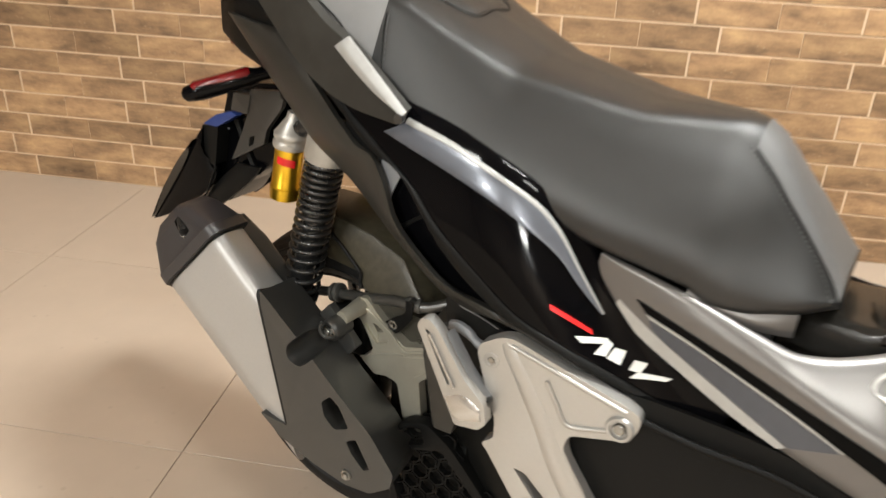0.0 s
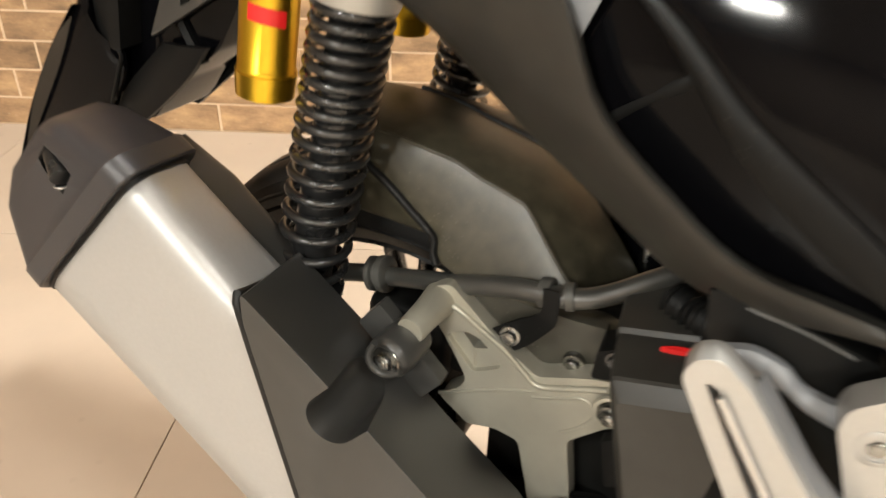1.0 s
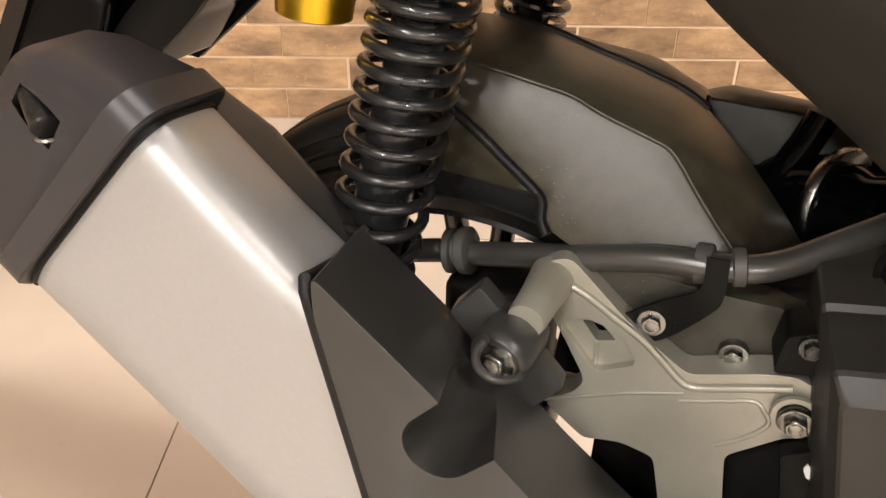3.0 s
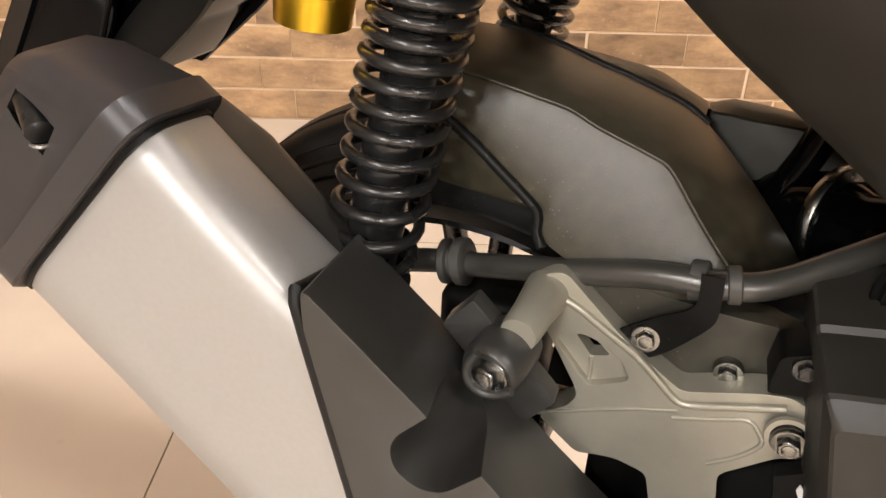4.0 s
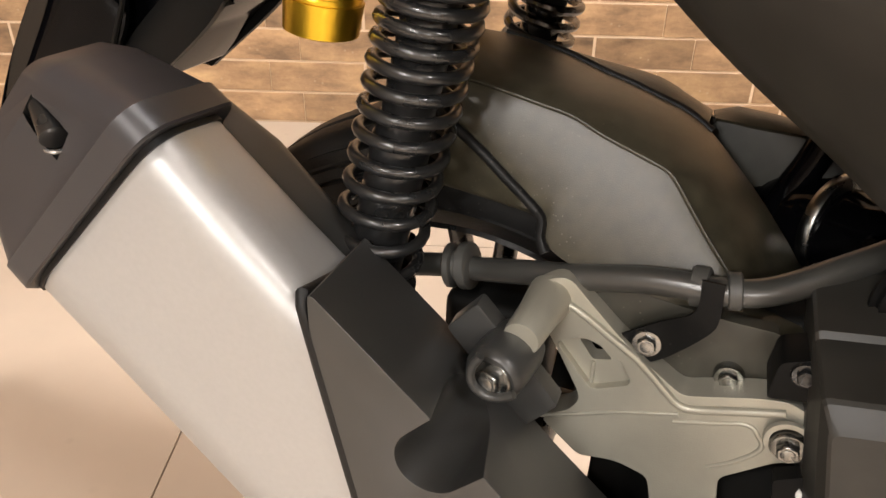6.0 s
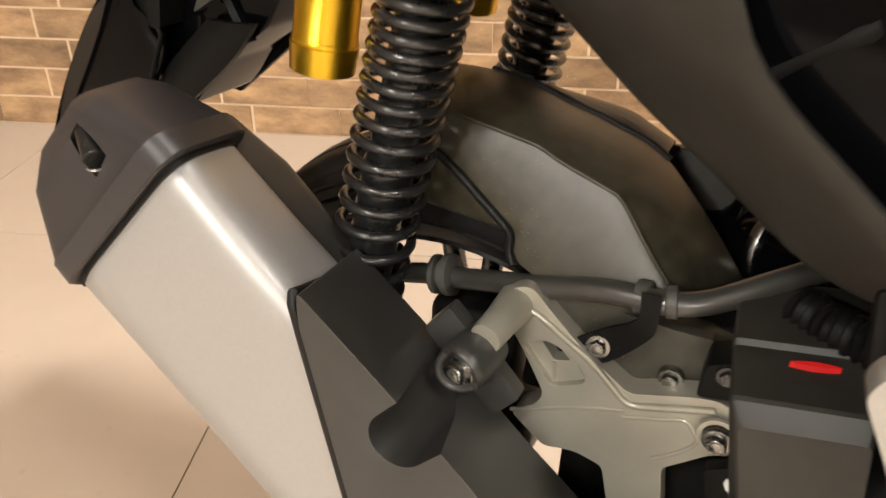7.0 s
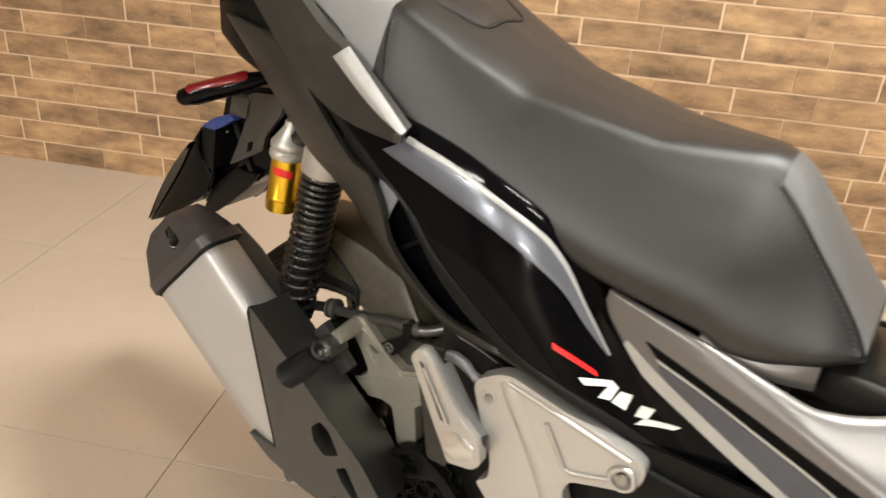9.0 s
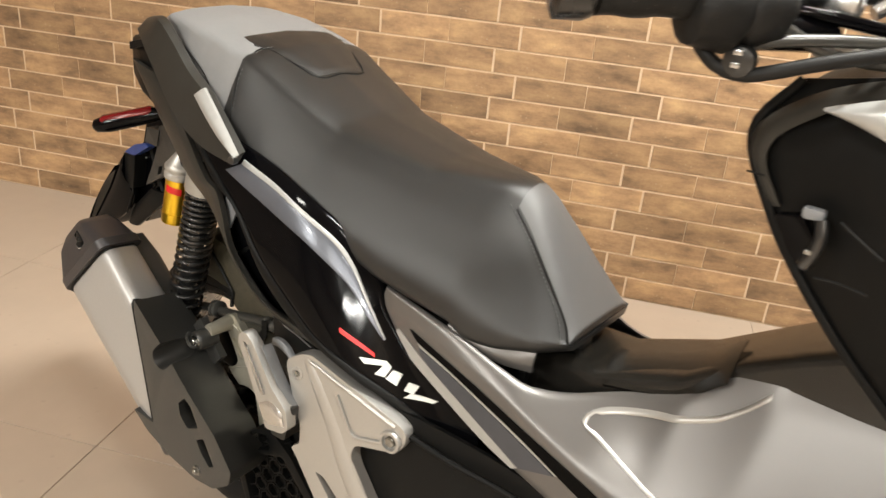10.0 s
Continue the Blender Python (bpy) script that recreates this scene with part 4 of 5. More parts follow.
part("peg_flange", strip([(0.268, -0.226, 0.524), (0.280, -0.227, 0.527), (0.296, -0.228, 0.522), (0.306, -0.228, 0.513), (0.330, -0.228, 0.507)], [(0.268, -0.226, 0.514), (0.281, -0.227, 0.515), (0.298, -0.228, 0.509), (0.308, -0.228, 0.502), (0.330, -0.228, 0.494)], 18, 4, 0.001, 0.008), GREYBLUE, scooter, "grey-blue steel peg flange")
bolt((0.312, -0.2135, 0.447), (0, -1, 0), 0.006, under)

# side covers
HALF = ((-0.20, -0.130), (-0.10, -0.158), (0.0, -0.190), (0.1, -0.218), (0.2, -0.238), (0.3, -0.246), (0.4, -0.246), (0.5, -0.236), (0.6, -0.220), (0.7, -0.205), (0.9, -0.20))
CREST = ((-0.2, 0.86), (0.0, 0.80), (0.1, 0.77), (0.2, 0.748), (0.3, 0.722), (0.365, 0.685), (0.445, 0.605), (0.55, 0.56), (0.65, 0.52), (0.8, 0.5))


def gentle(table, x):
    """A smooth look-up in ((x, value), ...), with no kinks at the knots."""
    return sum(sample(table, x + d) * w for d, w in ((-0.045, 0.1), (-0.03, 0.15), (-0.015, 0.17), (0.0, 0.16), (0.015, 0.17), (0.03, 0.15), (0.045, 0.1)))


def ease(a, width):
    """max(0, a) with a rounded corner."""
    return (a + math.sqrt(a * a + width * width)) / 2


TONGUE = ((0.30, 0.75), (0.38, 0.69), (0.412, 0.646), (0.432, 0.612), (0.481, 0.562), (0.543, 0.528), (0.602, 0.501), (0.72, 0.45))


def side(x, z):
    y, c, e = gentle(HALF, x), gentle(CREST, x), gentle(TONGUE, x)
    u, f = max(0.0, min(1.0, (z - e + 0.14) / 0.14)), max(0.0, min(1.0, (x - 0.28) / 0.23))
    y += ease(-0.199 - y, 0.004) * u * u * (3 - 2 * u) * f * f * (3 - 2 * f)
    r = max(0.0, min(1.0, (0.48 - x) / 0.12))
    lean = 0.28 * r * r * (3 - 2 * r) * ease(z - c + 0.085, 0.03)
    low = ease(c - 0.06 - z, 0.01)
    return y - 0.006 + lean + 0.6 * ease(z - c, 0.02) + low * low


UP = [(0.10, 0.776), (0.17, 0.763), (0.26, 0.741), (0.34, 0.706), (0.385, 0.670), (0.412, 0.646), (0.432, 0.611), (0.481, 0.562), (0.543, 0.528), (0.575, 0.513)]
BAND_U = [(-0.03, 0.812), (0.0, 0.797), (0.102, 0.742), (0.205, 0.684), (0.255, 0.640), (0.305, 0.603), (0.349, 0.572), (0.39, 0.556), (0.435, 0.536), (0.477, 0.517), (0.522, 0.500), (0.575, 0.484)]
BAND_L = [(-0.03, 0.808), (0.0, 0.790), (0.095, 0.736), (0.150, 0.704), (0.193, 0.688), (0.228, 0.654), (0.255, 0.622), (0.294, 0.589), (0.34, 0.562), (0.39, 0.546), (0.435, 0.526), (0.477, 0.507), (0.522, 0.490), (0.575, 0.475)]
RAIL_U = [(-0.03, 0.806), (0.016, 0.778), (0.063, 0.746), (0.124, 0.706), (0.153, 0.697), (0.176, 0.671), (0.195, 0.632), (0.232, 0.598), (0.265, 0.573), (0.310, 0.558), (0.39, 0.540), (0.435, 0.520), (0.477, 0.501), (0.522, 0.484), (0.575, 0.470)]
RAIL_L = [(-0.135, -0.140, 0.815)] + [(-0.024, -0.158, 0.7195), (0.0233, -0.165, 0.6795), (0.0648, -0.168, 0.6546), (0.0965, -0.172, 0.6363), (0.1395, -0.172, 0.6002), (0.1624, -0.172, 0.5827), (0.1882, -0.174, 0.5647), (0.2312, -0.177, 0.534), (0.2625, -0.186, 0.5262), (0.2802, -0.195, 0.5298)] + [(0.315, -0.214, 0.543), (0.37, -0.222, 0.535), (0.43, -0.223, 0.516), (0.48, -0.222, 0.497), (0.575, -0.214, 0.468)]  # lower lip, drawn in under the body
cover = part("side_cover", skin(UP, BAND_U, side, 0.0, 130, 34, 0.006), GLOSS, scooter, "gloss black side cover")
mirrored(cover)
rail = part("lower_side_rail", strip([(x, side(x, z) - 0.004 + 0.018 * max(0.0, min(1.0, (x - 0.25) / 0.08)), z) for x, z in RAIL_U], RAIL_L, 60, 10, 0.006, 0.012, (0, 1, 0), 0.003), RAIL, scooter, "long matt black lower side rail")
mirrored(rail)
trim = part("cover_trim", skin(BAND_U, BAND_L, side, 0.002, 48, 5, 0.010, 0.002), MATTE, scooter, "matt black trim under the side cover")
mirrored(trim)
part("inner_panel", skin([(0.10, 0.735), (0.19, 0.685), (0.30, 0.605), (0.44, 0.555)], [(0.08, 0.70), (0.165, 0.615), (0.26, 0.558), (0.42, 0.515)], lambda x, z: side(x, z) + 0.022, 0.0, 12, 4), GLOSS, scooter, "gloss black inner panel")
# Light reaching the gusset through the opening is put into its pale colour.
part("frame_gusset", skin([(0.158, 0.700), (0.168, 0.695), (0.189, 0.680)], [(0.160, 0.680), (0.166, 0.668), (0.177, 0.650)], lambda x, z: side(x, z) + 0.013, 0.0, 10, 4), GREYBLUE, scooter, "frame gusset coloured pale grey as if lit through the opening")
part("gusset_web", skin([(0.100, 0.738), (0.130, 0.722), (0.160, 0.702)], [(0.100, 0.70), (0.136, 0.694), (0.160, 0.676)], lambda x, z: side(x, z) + 0.010, 0.0, 10, 4), MATTE, scooter, "black frame web")
part("diagonal_rib", strip([(0.178, -0.212, 0.612), (0.20, -0.214, 0.632), (0.226, -0.218, 0.650)], [(0.186, -0.212, 0.604), (0.208, -0.214, 0.624), (0.232, -0.218, 0.640)], 10, 4, 0.002, 0.008), MATTE, scooter, "black diagonal rib")
MID = [(0.190, 0.7405), (0.262, 0.7228), (0.336, 0.6913), (0.373, 0.6625), (0.4068, 0.6212), (0.437, 0.5842)]
part("silver_stripe", skin([(0.192, 0.746), (0.262, 0.728), (0.337, 0.695), (0.374, 0.666), (0.408, 0.623), (0.438, 0.5845)], MID, side, 0.0026, 80, 8, 0.002, 0.0004), BRIGHT, cover, "bright silver upper stripe")
part("grey_stripe", skin(MID, [(0.165, 0.727), (0.254, 0.702), (0.320, 0.677), (0.376, 0.642), (0.409, 0.609), (0.436, 0.5835)], side, 0.0026, 80, 8, 0.002, 0.0004), STRIPE, cover, "blue-grey lower stripe")
# plain shapes in place of the maker's marks
part("red_bar", skin([(0.3865, 0.5900), (0.408, 0.5795), (0.4305, 0.5675)], [(0.3885, 0.5848), (0.410, 0.5745), (0.4322, 0.5632)], side, 0.0016, 8, 4, 0.002, 0.0), REDMARK, cover, "small red marking bar")
for top, low in (([(0.4173, 0.5606), (0.4457, 0.5605)], [(0.4245, 0.5546), (0.4521, 0.5554)]), ([(0.4439, 0.5545), (0.4533, 0.5549)], [(0.4383, 0.5443), (0.4494, 0.5426)]), ([(0.4556, 0.5515), (0.4672, 0.5496)], [(0.4509, 0.5410), (0.4646, 0.5350)]), ([(0.4767, 0.5416), (0.4898, 0.5405)], [(0.4738, 0.5312), (0.4855, 0.5299)]), ([(0.482, 0.5296), (0.5163, 0.5306)], [(0.4763, 0.5232), (0.5109, 0.5262)])):
    part("white_bar", skin(top, low, side, 0.0016, 10, 7, 0.002, 0.0), WHITEMARK, cover, "slanted white marking bar")

# seat
SEAT = (  # x, top at the middle, shoulder height, shoulder half width, rim height, rim half width
    (-0.146, 0.858, 0.850, 0.030, 0.828, 0.045),
    (-0.132, 0.890, 0.879, 0.064, 0.832, 0.084),
    (-0.06, 0.910, 0.898, 0.102, 0.828, 0.122),
    (0.0, 0.906, 0.893, 0.112, 0.800, 0.137),
    (0.08, 0.892, 0.878, 0.112, 0.770, 0.147),
    (0.13, 0.881, 0.865, 0.110, 0.754, 0.153),
    (0.19, 0.853, 0.836, 0.104, 0.735, 0.155),
    (0.27, 0.818, 0.803, 0.092, 0.709, 0.151),
    (0.40, 0.792, 0.784, 0.068, 0.667, 0.142),
    (0.50, 0.792, 0.784, 0.034, 0.645, 0.128),
    (0.52, 0.788, 0.778, 0.028, 0.632, 0.126),
    (0.54, 0.770, 0.758, 0.032, 0.630, 0.121),
    (0.56, 0.744, 0.733, 0.040, 0.630, 0.114),
    (0.60, 0.692, 0.684, 0.058, 0.638, 0.098),
    (0.630, 0.652, 0.649, 0.066, 0.645, 0.074),
)


def seat_ring(x, grow=0.0, k=9):
    top, sz, sw, rz, rw = (sample([(r[0], r[c]) for r in SEAT], x) for c in range(1, 6))
    prof = curve([(0, 0, top), (0, -sw * 0.6, top - (top - sz) * 0.3), (0, -sw * 0.93, sz + (top - sz) * 0.22), (0, -sw, sz), (0, -(sw + (rw - sw) * 0.10), sz - (sz - rz) * 0.07), (0, -(sw + (rw - sw) * 0.42), sz - (sz - rz) * 0.30), (0, -(sw + (rw - sw) * 0.9), sz - (sz - rz) * 0.72), (0, -rw, rz + 0.004), (0, -rw + 0.006, rz - 0.006), (0, -rw + 0.02, rz - 0.008)], k * 2 + 14)
    half = [(p.y, p.z) for p in prof]
    half = [(y * (1 + grow / 0.1), z + grow) for y, z in half]
    ring = half + [(-y, z) for y, z in half[::-1][:-1]]
    return [Vector((x, y, z)) for y, z in ring]


def seat_piece(x0, x1, n, grow=0.0):
    return loft([seat_ring(x0 + (x1 - x0) * i / (n - 1), grow) for i in range(n)])


def seat_line(x, frac):
    """A point on the seat's profile at x, frac of the way from the middle to the rim."""
    ring = seat_ring(x)
    half = ring[: len(ring) // 2 + 1]
    f = frac * (len(half) - 5)
    i = min(int(f), len(half) - 2)
    return half[i].lerp(half[i + 1], f - i)


seat = core("seat", seat_piece(0.115, 0.630, 60), LEATHER, scooter, "dark grey stitched vinyl rider seat", 60)
core("pillion_cover", seat_piece(-0.145, 0.115, 34), PILLION, seat, "lighter grey vinyl pillion seat", 60)

# seat nose, pad, seams
def seat_skin(edge_a, edge_b, lift, n=20, m=7):
    """A patch laid on the seat between two lines of (x, fraction from the middle to the rim; minus for the far side)."""
    a, b = curve([(x, f, 0) for x, f in edge_a], n), curve([(x, f, 0) for x, f in edge_b], n)
    front, back = [], []
    for i in range(n):
        fr, bk = [], []
        for j in range(m):
            q = a[i].lerp(b[i], j / (m - 1))
            p = seat_line(q.x, abs(q.y))
            if q.y < 0:
                p = Vector((p.x, -p.y, p.z))
            out = Vector((0.35 if q.x > 0.5 else 0, p.y * 6, 1)).normalized()
            rim = 0.0 if 0 < i < n - 1 and 0 < j < m - 1 else lift * 0.8
            fr.append(p + out * (lift - rim))
            bk.append(p - out * 0.004)
        front.append(fr)
        back.append(bk)
    return slab(front, back)


core("seat_nose", seat_skin([(0.518, 0.22), (0.55, 0.28), (0.59, 0.42), (0.615, 0.60), (0.628, 0.85)], [(0.518, -0.22), (0.55, -0.28), (0.59, -0.42), (0.615, -0.60), (0.628, -0.85)], 0.0022, 24, 11), NOSE, seat, "mid grey vinyl seat nose")
core("hip_pad", seat_skin([(0.075, 0.36), (0.10, 0.36), (0.15, 0.27), (0.186, 0.19)], [(0.075, -0.36), (0.10, -0.36), (0.15, -0.27), (0.186, -0.19)], 0.003, 16, 11), LEATHER, seat, "raised dark hip pad")


def seam(points, r, name="seam"):
    core(name, tube([seat_line(x, f) if f >= 0 else Vector((x, -seat_line(x, -f).y, seat_line(x, -f).z)) for x, f in points], r, 30, 6), RUBBER, seat)


seam([(0.518, 0.24), (0.55, 0.30), (0.59, 0.44), (0.615, 0.62), (0.628, 0.86)], 0.0014)
seam([(0.116, 0.0), (0.116, 0.2), (0.114, 0.4), (0.118, 0.6), (0.128, 0.8), (0.142, 1.0)], 0.0013)
seam([(0.100, 0.37), (0.15, 0.28), (0.187, 0.20), (0.188, 0.0), (0.187, -0.20), (0.15, -0.28), (0.100, -0.37)], 0.0012)
seam([(-0.115, 0.62), (-0.07, 0.66), (0.0, 0.70), (0.07, 0.78), (0.09, 0.98)], 0.0011)



def stitches(points, n):
    """Short raised thread ends along a seam."""
    line = curve([seat_line(x, f) for x, f in points], n * 2)
    bm = bmesh.new()
    for a, b in zip(line[::2], line[1::2]):
        out = Vector((0.3, a.y * 6, 1)).normalized() * 0.0016
        join(bm, tube([a + out, a.lerp(b, 0.5) + out * 1.3, b + out], 0.0006, 4, 5))
    core("stitching", bm, STITCH, seat, "grey seat thread")


STITCH = material("seat_thread", (0.06, 0.06, 0.06), 0.6)
stitches([(0.510, 0.25), (0.543, 0.315), (0.583, 0.455), (0.608, 0.64), (0.621, 0.88)], 34)
stitches([(0.120, 0.05), (0.120, 0.2), (0.118, 0.4), (0.122, 0.6), (0.132, 0.8)], 26)

# tail cowl, grab rail, lights
cowl = core("tail_cowl", loft([[Vector((x, y, z)) for y, z in rounded([(-w, lo), (w, lo), (w, hi), (-w, hi)], 0.012, 3)] for x, w, lo, hi in ((-0.208, 0.062, 0.795, 0.838), (-0.190, 0.085, 0.780, 0.848), (-0.140, 0.103, 0.765, 0.852), (-0.05, 0.120, 0.745, 0.832), (0.06, 0.130, 0.720, 0.79), (0.16, 0.130, 0.70, 0.75))]), MATTE, scooter, "matt black tail cowl")
grab = core("grab_rail", strip([(-0.105, -0.112, 0.886), (-0.04, -0.136, 0.894), (0.0, -0.143, 0.874), (0.05, -0.151, 0.841), (0.09, -0.156, 0.822), (0.14, -0.168, 0.795), (0.190, -0.180, 0.766)], [(-0.125, -0.116, 0.868), (-0.070, -0.143, 0.858), (-0.025, -0.154, 0.826), (0.02, -0.163, 0.792), (0.07, -0.172, 0.768), (0.12, -0.178, 0.756), (0.182, -0.183, 0.752)], 34, 4, 0.0, 0.014, (0, 1, 0.25), 0.0012), RAIL, scooter, "dull black moulded grab rail")
mirrored(grab).data.transform(Matrix.Translation((0, -0.010, -0.022)))
core("silver_insert", strip([(0.094, -0.1600, 0.829), (0.128, -0.1675, 0.807), (0.160, -0.1755, 0.787), (0.192, -0.1838, 0.767)], [(0.079, -0.1650, 0.817), (0.117, -0.1735, 0.795), (0.153, -0.1805, 0.777), (0.190, -0.1862, 0.763)], 18, 4, 0.001, 0.006), BRIGHT, grab, "bright silver grab rail insert")
core("tip_button", lathe([(0, 0.005), (0.003, 0.006), (0.008, 0.006)], (0.187, -0.187, 0.760), (-0.2, 1, 0), 14), STEEL, grab)
core("grab_bridge", strip([(-0.115, -0.112, 0.858), (-0.155, 0.0, 0.850), (-0.115, 0.112, 0.858)], [(-0.160, -0.108, 0.846), (-0.190, 0.0, 0.842), (-0.160, 0.108, 0.846)], 16, 5, 0.0, 0.014, (0, 0, -1), 0.003), MATTE, grab)
lens = core("tail_light", loft([[Vector((x, y, z)) for y, z in rounded([(-w, lo), (w, lo), (w, hi), (-w, hi)], 0.01, 3)] for x, w, lo, hi in ((-0.216, 0.045, 0.770, 0.800), (-0.205, 0.06, 0.762, 0.806), (-0.16, 0.07, 0.755, 0.806))]), RED, scooter, "red tail light lens")


def indicator(s):
    base, tip = Vector((-0.118, s * 0.070, 0.740)), Vector((-0.203, s * 0.152, 0.706))
    t = (tip - base).normalized()
    up = Vector((0, 0, 1)) - t * t.z
    w = t.cross(up)
    def ring(u, a, b, drop):
        return [base + t * (tip - base).length * u + up * (math.sin(q) * a - drop) + w * math.cos(q) * b for q in (2 * math.pi * i / 20 for i in range(20))]
    body = core("turn_signal", loft([ring(-0.25, 0.010, 0.010, 0), ring(0.1, 0.010, 0.011, 0), ring(0.22, 0.013, 0.014, 0), ring(0.8, 0.0145, 0.015, 0), ring(0.96, 0.011, 0.011, 0), ring(1.0, 0.005, 0.005, 0)]), GLOSS, scooter, "slim turn signal with red lens")
    core("signal_lens", loft([ring(0.20, 0.008, 0.011, -0.006), ring(0.24, 0.0095, 0.013, -0.0062), ring(0.84, 0.0095, 0.0125, -0.0062), ring(0.9, 0.006, 0.008, -0.005)]), RED, body, "red turn signal lens")


indicator(-1)
indicator(1)

# rear fender and plate carrier
fender = core("plate_carrier", plate(rounded([(-0.240, 0.700), (-0.118, 0.715), (-0.108, 0.680), (-0.134, 0.629), (-0.168, 0.575), (-0.217, 0.540), (-0.257, 0.497), (-0.290, 0.505), (-0.300, 0.560), (-0.275, 0.612), (-0.255, 0.650)], 0.006, 3), -0.034, 0.034, 0.004), GLOSS, scooter, "black plastic rear fender and plate carrier")
for s in (-1, 1):
    core("carrier_rib", strip([(-0.236, s * 0.040, 0.650), (-0.205, s * 0.040, 0.585), (-0.190, s * 0.040, 0.560)], [(-0.226, s * 0.040, 0.652), (-0.198, s * 0.040, 0.590), (-0.182, s * 0.040, 0.563)], 10, 3, 0.001, 0.008, (0, -s, 0)), MATTE, fender)
wing = core("fender_wing", strip([(-0.2779, -0.062, 0.6255), (-0.3045, -0.062, 0.5932), (-0.3384, -0.062, 0.5412), (-0.4275, -0.062, 0.4255)], [(-0.2823, -0.054, 0.5678), (-0.2619, -0.054, 0.5632), (-0.28, -0.054, 0.5214), (-0.3648, -0.054, 0.4546)], 20, 6, 0.006, 0.006), GLOSS, fender, "gloss black fender wing")
edge = core("wing_edge", tube([(-0.2799, -0.056, 0.569), (-0.2595, -0.056, 0.5643), (-0.2691, -0.056, 0.5423), (-0.2839, -0.056, 0.5125)], 0.0020, 14, 6), MATTE, fender)
shoulder = core("carrier_shoulder", plate(rounded([(-0.2812, 0.6277), (-0.2455, 0.6307), (-0.257, 0.5668), (-0.2776, 0.5694), (-0.2842, 0.5866)], 0.002, 2), -0.058, -0.030, 0.0015), MATTE, fender, "black fender shoulder")
blue_top = core("shoulder_top", plate(rounded([(-0.2796, 0.6298), (-0.2466, 0.651), (-0.2134, 0.6621), (-0.2043, 0.6573), (-0.2384, 0.6362), (-0.2495, 0.6304)], 0.002, 2), -0.0575, -0.040, 0.001), BLUE, fender, "blue top of the fender shoulder")
holder = core("carrier_bracket", plate(rounded([(-0.1778, 0.7005), (-0.1082, 0.7107), (-0.115, 0.6848), (-0.1466, 0.6458), (-0.1536, 0.6221), (-0.2253, 0.5816), (-0.1977, 0.6342), (-0.1854, 0.6617)], 0.003, 2), -0.052, -0.043, 0.002, [rounded([(-0.183, 0.6274), (-0.1723, 0.632), (-0.1759, 0.6174), (-0.1869, 0.6114)], 0.0015, 2)]), SATIN, fender, "satin black bracket with a slot")
core("carrier_block", plate(rounded([(-0.2105, 0.6905), (-0.175, 0.6931), (-0.1833, 0.6625), (-0.2187, 0.6622)], 0.002, 2), -0.054, -0.030, 0.002), SATIN, fender)
floor_plate = core("lower_plate", strip([(-0.3, -0.046, 0.4855), (-0.2768, -0.046, 0.5252), (-0.2208, -0.046, 0.5756)], [(-0.2727, -0.046, 0.4865), (-0.2025, -0.046, 0.5443), (-0.1728, -0.046, 0.5779)], 12, 4, 0.003, 0.008), MATTE, fender, "black lower fender plate")
for piece in (wing, edge, shoulder, holder, floor_plate):
    mirrored(piece)
core("fender_flap", strip([(-0.300, -0.066, 0.60), (-0.34, -0.068, 0.555), (-0.385, -0.068, 0.495), (-0.430, -0.064, 0.428)], [(-0.300, 0.066, 0.60), (-0.34, 0.068, 0.555), (-0.385, 0.068, 0.495), (-0.430, 0.064, 0.428)], 16, 7, 0.008, 0.004, (1, 0, 0.5)), GLOSS, fender, "gloss black mudflap")
core("white_sticker", box((-0.2528, -0.0375, 0.6228), (-0.2461, -0.0340, 0.6253), 0.0), WHITEMARK, fender)

# silver body side
TOPLINE = [(0.412, 0.655), (0.50, 0.636), (0.57, 0.615), (0.62, 0.603), (0.676, 0.612), (0.756, 0.645), (0.80, 0.682), (0.84, 0.692), (0.96, 0.702)]
EDGE = [(0.410, 0.640), (0.4365, 0.6036), (0.465, 0.579), (0.521, 0.550), (0.574, 0.525), (0.619, 0.509), (0.69, 0.488), (0.76, 0.470), (0.85, 0.455), (0.97, 0.445)]
BAND = ((0.40, 0.632), (0.458, 0.623), (0.524, 0.609), (0.607, 0.585), (0.69, 0.550), (0.76, 0.528), (0.9, 0.49), (1.0, 0.47))
SLOPE = ((0.41, 0.1), (0.5, 0.35), (0.57, 0.8), (0.62, 1.35), (0.68, 1.1), (0.76, 0.62), (0.84, 0.48), (1.0, 0.42))


def flank(x, z):
    """How far out the silver body stands at x and z."""
    d = max(0.0, z - sample(BAND, x))
    return -0.138 - 0.06 * max(0.0, x - 0.70) + sample(SLOPE, x) * d * d / (d + 0.008)


body = core("body_side_panel", skin(TOPLINE, EDGE, flank, 0.0, 60, 20, 0.006, 0.002), SILVER, scooter, "metallic silver body side panel", 50)
mirrored(body)
BLACK_U = [(0.4575, 0.6187), (0.53, 0.596), (0.5625, 0.586), (0.62, 0.566), (0.67, 0.550), (0.72, 0.534), (0.78, 0.514)]
BLACK_L = [(0.470, 0.6065), (0.5145, 0.5930), (0.5637, 0.5755), (0.624, 0.5535), (0.673, 0.5325), (0.70, 0.5215), (0.74, 0.505)]
GREY_U = [(0.4740, 0.6000), (0.5240, 0.5850), (0.5650, 0.5700), (0.6140, 0.5520), (0.6690, 0.5300)]
GREY_L = [(0.4767, 0.5930), (0.4950, 0.5805), (0.5200, 0.5680), (0.5800, 0.5385), (0.6270, 0.5157)]
core("black_band", skin(BLACK_U, BLACK_L, flank, 0.0016, 40, 6, 0.003, 0.0), BAND_BLACK, body, "black stripe")
